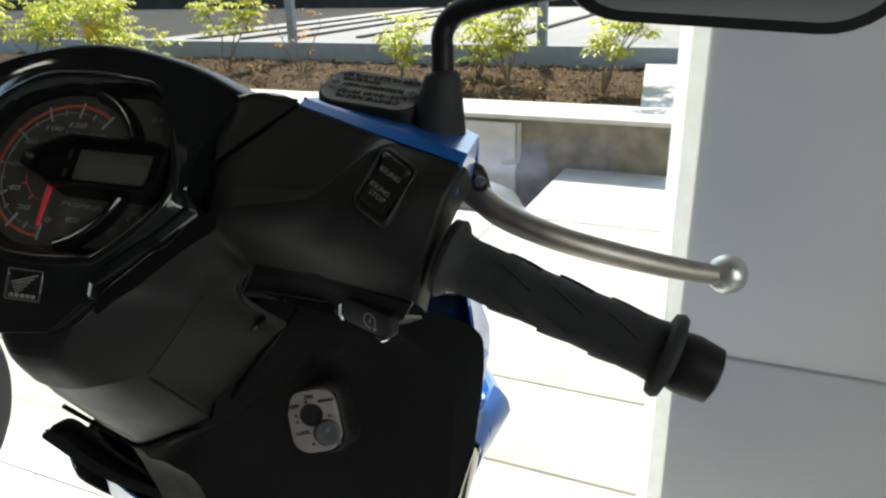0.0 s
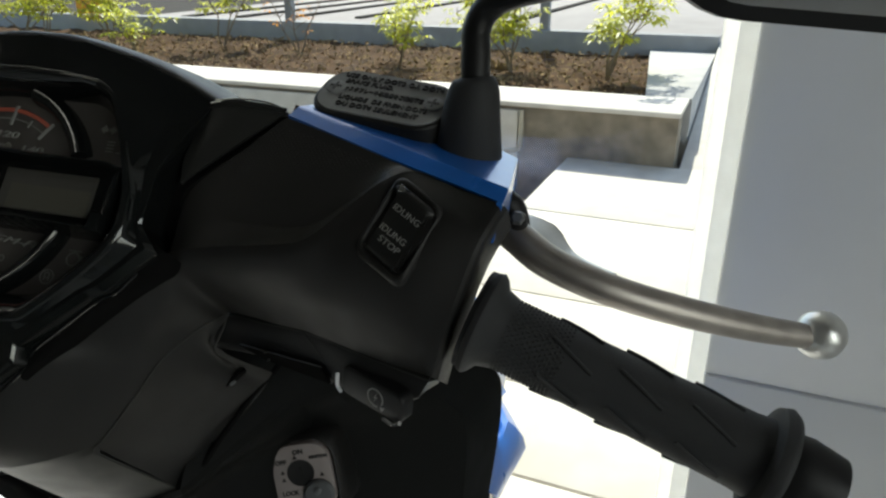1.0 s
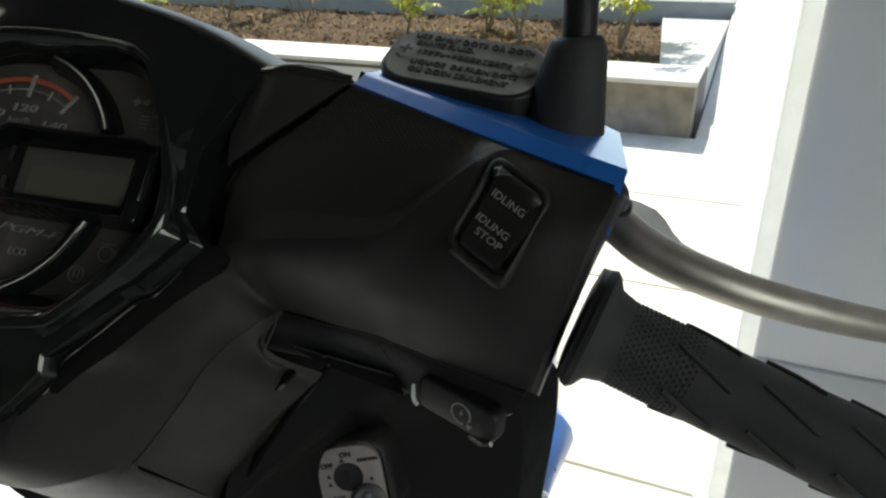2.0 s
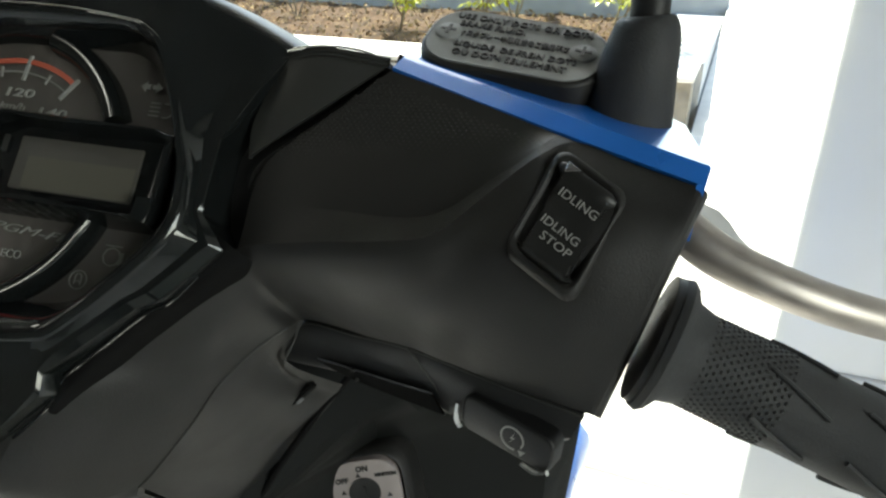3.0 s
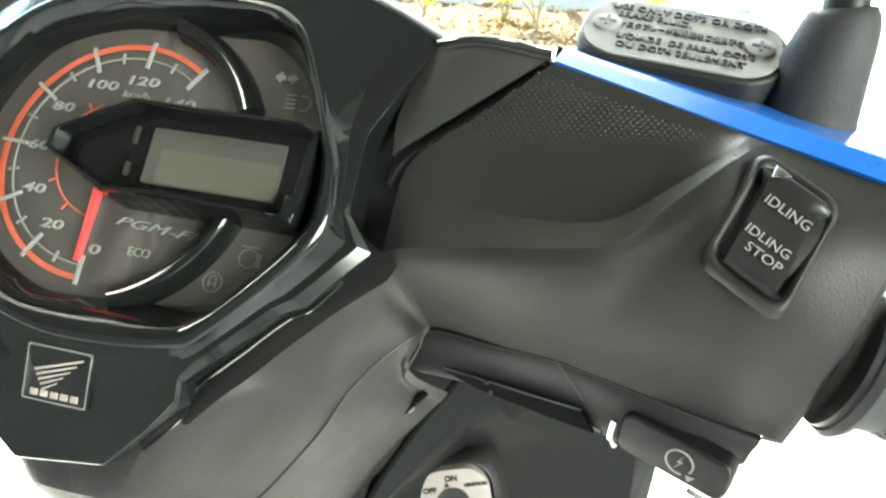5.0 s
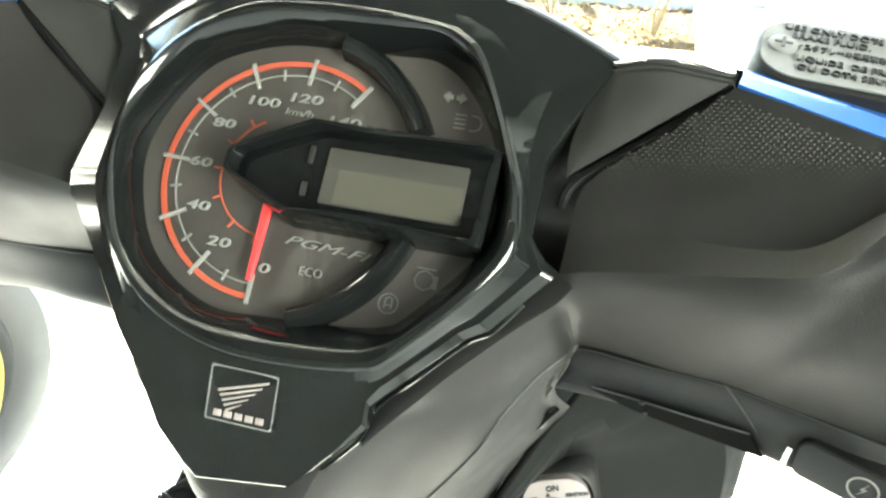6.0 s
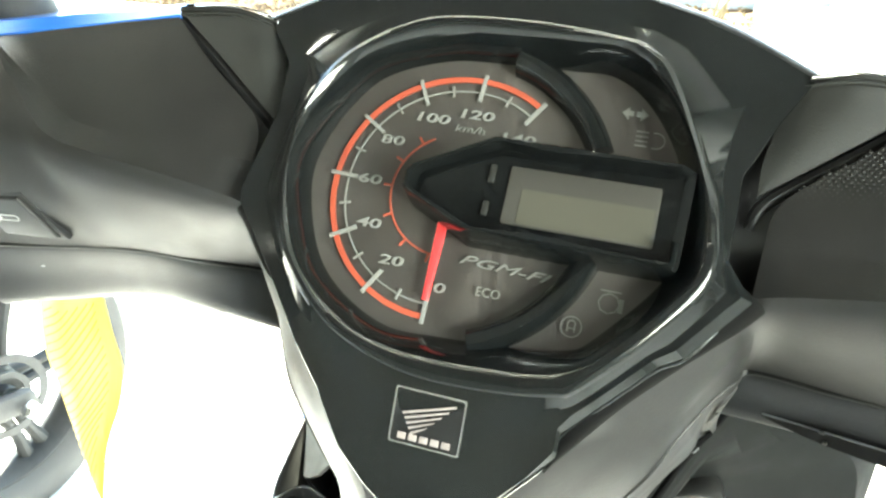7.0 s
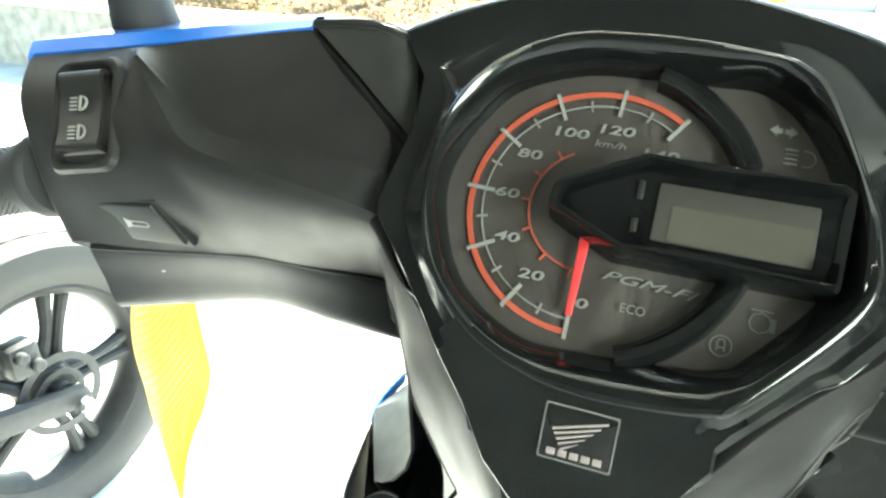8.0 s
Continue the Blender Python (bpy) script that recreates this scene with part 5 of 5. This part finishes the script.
def shrub(x, y, h, spread, seed, dry=False, full=1.0):
    r = random.Random(seed)
    root = thing("shrub", FRONT @ pose(x, y, .24), ("small shrub with few rust-coloured dry leaves" if dry else "young umbrella-leaved shrub with bright green leaves"), "shrub", "shrubs in the planter")
    stems, tips = [], []
    for s in range(r.randint(3, 5)):
        a = r.uniform(0, math.tau)
        p = Vector((x, y, .22))
        pts = [p.copy()]
        lean = r.uniform(.35, 1.15) * spread
        for k in range(1, 5):
            f = k / 4
            pts.append(p + Vector((math.cos(a) * lean * f ** 1.3 + r.uniform(-.03, .03), math.sin(a) * lean * f ** 1.3 + r.uniform(-.03, .03), h * f * r.uniform(.85, 1.0))))
        stems.append(tube(pts, [.010, .008, .006, .0045, .003], 7, 3))
        for k in (2, 3, 4):
            for _ in range(2):
                b = r.uniform(0, math.tau)
                q = pts[k] + Vector((math.cos(b), math.sin(b), r.uniform(.3, 1.0))) * r.uniform(.06, .16) * (h / .6)
                stems.append(tube([pts[k], (pts[k] + q) / 2 + Vector((0, 0, .01)), q], [.0035, .003, .002], 5, 2))
                tips.append(q)
        tips.append(pts[-1])
    part("trunk", joined(*stems), BARK, root, "thin branching grey stems", FRONT)
    bm = bmesh.new()
    for tip in tips:
        for w in range(max(1, round((1 if dry else 5) * full))):
            c = tip + Vector((r.uniform(-.10, .10), r.uniform(-.08, .08), r.uniform(-.05, .07)))
            n = r.randint(6, 9)
            a0, size = r.uniform(0, 6.3), r.uniform(.055, .10) * (0.7 if dry else 1)
            for i in range(n):
                if dry and r.random() < .5:
                    continue
                a = a0 + math.tau * i / n + r.uniform(-.15, .15)
                d = Vector((math.cos(a), math.sin(a), r.uniform(-.55, .05)))
                sd_ = Vector((-math.sin(a), math.cos(a), 0)) * size * .17
                u = c + d * size * .18
                mid_ = c + d * size * .62 + Vector((0, 0, .006))
                e = c + d * size * 1.05 - Vector((0, 0, size * .15))
                v = [bm.verts.new(p) for p in (u, mid_ - sd_, e, mid_ + sd_, mid_ - Vector((0, 0, .004)))]
                bm.faces.new((v[0], v[1], v[4]))
                bm.faces.new((v[1], v[2], v[4]))
                bm.faces.new((v[2], v[3], v[4]))
                bm.faces.new((v[3], v[0], v[4]))
    part("crown", bm, DRYLEAF if dry else LEAF, root, "many small leaflets in whorls", FRONT, angle=180)


for args in ((-.98, 4.55, .68, .42, 11), (-1.75, 4.6, .64, .36, 12), (-2.75, 4.6, .52, .34, 13, False, .6), (-3.95, 4.9, .55, .25, 14, True), (-5.0, 5.1, .75, .45, 15), (-5.55, 4.5, .40, .35, 16, False, .4), (-6.3, 4.9, .70, .40, 17), (-6.95, 4.6, .70, .45, 18), (-7.6, 4.9, .62, .5, 19), (-2.25, 5.2, .45, .25, 20, False, .5), (-8.6, 4.8, .7, .5, 21)):
    shrub(*args)
# beyond the planter: a sunlit terrace with dark joints, next to a yard coloured dark as shade
terrace = thing("terrace", FRONT @ pose(-4, 9, 0), "sunlit pale terrace with dark joint lines", "terrace")
part("paving", box(-7.5, -.29, 6.21, 15, .20, .40, .004), RAMP, terrace, "", FRONT)
for i, x in enumerate((-6.75, -6.05, -5.4, -4.55, -2.6)):
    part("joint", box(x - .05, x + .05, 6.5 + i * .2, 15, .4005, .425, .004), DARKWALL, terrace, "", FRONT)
solo("ground", box(-40, -7.504, 6.21, 60, .15, .398), DARKWALL, "yard beyond the planter, its shade put into the dark colour", "ground", FRONT, "structure")
fence = thing("railing", FRONT @ pose(-5, 6.1, .44), "grey metal railing posts", "railing")
for x in (-11.0, -8.05, -4.85, -1.9):
    part("post", box(x - .045, x + .045, 6.06, 6.14, .446, 1.5, .004), GREYBEAM, fence, "", FRONT)
part("rail", box(-14, -4.9, 6.07, 6.11, .94, .99, .004), GREYBEAM, fence, "", FRONT)
solo("road_sign", slab(rounded(.42, .20, .02, 3), 0, .01), ORANGE, "small orange plastic sheet among the shrubs", "sign", FRONT @ pose(-7.75, 5.95, .56, 90, 0, 0))
solo("backdrop", box(-40, 30, 16.0, 16.3, -.32, 1.5), DARKWALL, "wall beyond the terrace, its shade put into the dark colour", "building", FRONT, "structure")

# ---- the neighbouring motorcycle: rear wheel and swing arm ----
bike = thing("motorcycle", Matrix.Translation((-1.150, 1.280, 0)), "motorcycle with a black five-spoke alloy wheel parked beside the scooter", "motorcycle")
WH = Matrix.Translation((-1.150, 1.280, .298)) @ pose(0, 0, 0, 90, 0, 66)
hub = part("wheel_hub", lathe([(.022, -.075), (.022, -.05), (.045, -.042), (.052, -.020), (.052, .020), (.045, .042), (.022, .05), (.022, .075)], 36), WHEELPAINT, bike, "", WH)
prof = [(.200, -.034), (.216, -.050), (.246, -.056), (.278, -.046), (.294, -.024), (.299, 0), (.294, .024), (.278, .046), (.246, .056), (.216, .050), (.200, .034)]
part("tyre", lathe(prof, 72, full=False), TYRE, bike, "worn black tyre", WH)
prof = [(.204, -.036), (.196, -.038), (.186, -.030), (.178, -.012), (.176, 0), (.178, .012), (.186, .030), (.196, .038), (.204, .036), (.200, 0)]
part("rim", sheet([[Vector((a * math.cos(t), a * math.sin(t), z)) for t in (math.tau * q / 72 for q in range(72))] for a, z in prof + prof[:1]], closed=True), WHEELPAINT, bike, "", WH)
for k in range(5):
    for q in (-1, 1):
        part("spoke", tube([(.038, q * .017, .012), (.110, q * .0125, .014), (.184, q * .020, .004)], [.014, .0115, .015], 10), WHEELPAINT, hub, "", WH @ pose(0, 0, 0, 0, 0, 69 + 72 * k))
for k in range(48):
    for q in (-1, 1):
        part("tread_block", box(-.013, .013, .004, .033, .287, .2985, .002), TYRE, bike, "", WH @ Euler((0, 0, math.tau * (k + .25 * q) / 48)).to_matrix().to_4x4() @ pose(0, 0, 0, 0, 90, 0) @ Matrix.Diagonal((1, q, 1, 1)))
for q in (-1, 1):
    part("swing_arm", sheet(smooth_grid([[(x, y + h * a, q * (.090 + w * b)) for a, b in ((1, 0), (.8, 1), (0, 1.2), (-.8, 1), (-1, 0), (-.8, -1), (0, -1.2), (.8, -1), (1, 0))] for x, y, h, w in ((.034, -.010, .012, .008), (.020, -.006, .022, .012), (-.060, .010, .025, .013), (-.200, .045, .027, .014), (-.480, .110, .030, .016))], 3, 2)), FORKSHADE, bike, "metal swing arm, darkened for shade", WH)
    part("axle_nut", lathe([(.016, .0), (.016, .014), (.010, .02)], 6, pose(.006, -.012, q * .112, 0, 0 if q > 0 else 180, 0)), CHROME, bike, "", WH)
part("brake_disc", joined(arc(.066, .082, 0, 360, .060, .064, 64), arc(.036, .048, 0, 360, .058, .063, 48)), FORKSHADE, bike, "worn brake disc, darkened for shade", WH)
part("brake_caliper", joined(box(-.085, -.030, .085, .150, .050, .100, .010), lathe([(.012, 0), (.012, .012), (.009, .015)], 20, pose(-.045, .105, .098)), lathe([(.012, 0), (.012, .012), (.009, .015)], 20, pose(-.068, .130, .098))), FORKSHADE, bike, "brake caliper, darkened for shade", WH)

# yellow sheet hanging under the left grip
tag_rows = []
for z, x0, x1, y in ((.905, -.545, -.492, .672), (.872, -.542, -.488, .664), (.845, -.547, -.486, .661), (.818, -.549, -.484, .659), (.785, -.548, -.494, .660), (.755, -.547, -.508, .660), (.720, -.541, -.520, .660), (.688, -.534, -.528, .660)):
    x0, x1 = x0 + .005, x1 + .007
    tag_rows.append([(x0, y + .012, z), (x0 * .62 + x1 * .38, y - .004, z - .003), (x0 * .3 + x1 * .7, y + .004, z), (x1, y - .010, z + .003)])
tag = solo("hanging_sheet", sheet(smooth_grid(tag_rows, 6, 6), thick=0.0008), YELLOW, "folded yellow plastic sheet with slanted print, hanging from the scooter", "sheet", angle=60)
tag_net = smooth_grid(tag_rows, 24, 24)
for k in range(27):
    i0 = 44 + k * 6.0
    strip = []
    for j in range(6, 52):
        i = i0 - j * .85
        if 30 <= i < 150 and j < 54 - max(0, k - 14) * 2.5:
            a = tag_net[int(i)][j].lerp(tag_net[int(i) + 1][j], i % 1)
            strip.append([a + Vector((0, -.0017, .0008)), a + Vector((0, -.0017, -.0008))])
    if len(strip) > 6:
        part("print_line", sheet(strip, thick=.0003), YELLOW_INK, tag, "")

# ---- floor tiles and added fill lights on the ceiling ----
tile_data = link_bm("tile", box(.002, .598, .002, .598, -.012, 0, .0012, 1), TILE)
first_mesh = tile_data.data
bpy.data.objects.remove(tile_data)
for i in range(-6, 5):
    for j in range(-5, 0):
        ob = new("tile", first_mesh)
        ob.parent = floor
        ob.matrix_basis = FRONT @ pose(i * .6 - .25, j * .6 - .05, 0)
GLOW = bpy.data.materials.new("fill_panel_glow")
GLOW.use_nodes = True
_e = GLOW.node_tree.nodes["Principled BSDF"]
_e.inputs["Emission Color"].default_value = (1.0, 0.97, 0.92, 1)
_e.inputs["Emission Strength"].default_value = FILL_LAMPS
# two glowing panels out of view, added to brighten the interior
for x, y in ((-3.2, -1.1), (-3.2, -2.8)):
    lamp = thing("fill_light_panel", FRONT @ pose(x, y, 3.40), "unseen glowing ceiling panel added to fill the room with light", "lamp", "ceiling lights")
    part("fill_frame", sheet([[Vector((a, b, z)) for a, b in rounded(1.0 + d, .30 + d, .01, 2)] for d, z in ((.03, -.001), (.03, -.03), (0, -.03), (0, -.012))], closed=True), WHITEFRAME, lamp, "", FRONT @ pose(x, y, 3.40))
    part("fill_diffuser", slab(rounded(1.0, .30, .01, 2), -.020, -.014), GLOW, lamp, "", FRONT @ pose(x, y, 3.40))
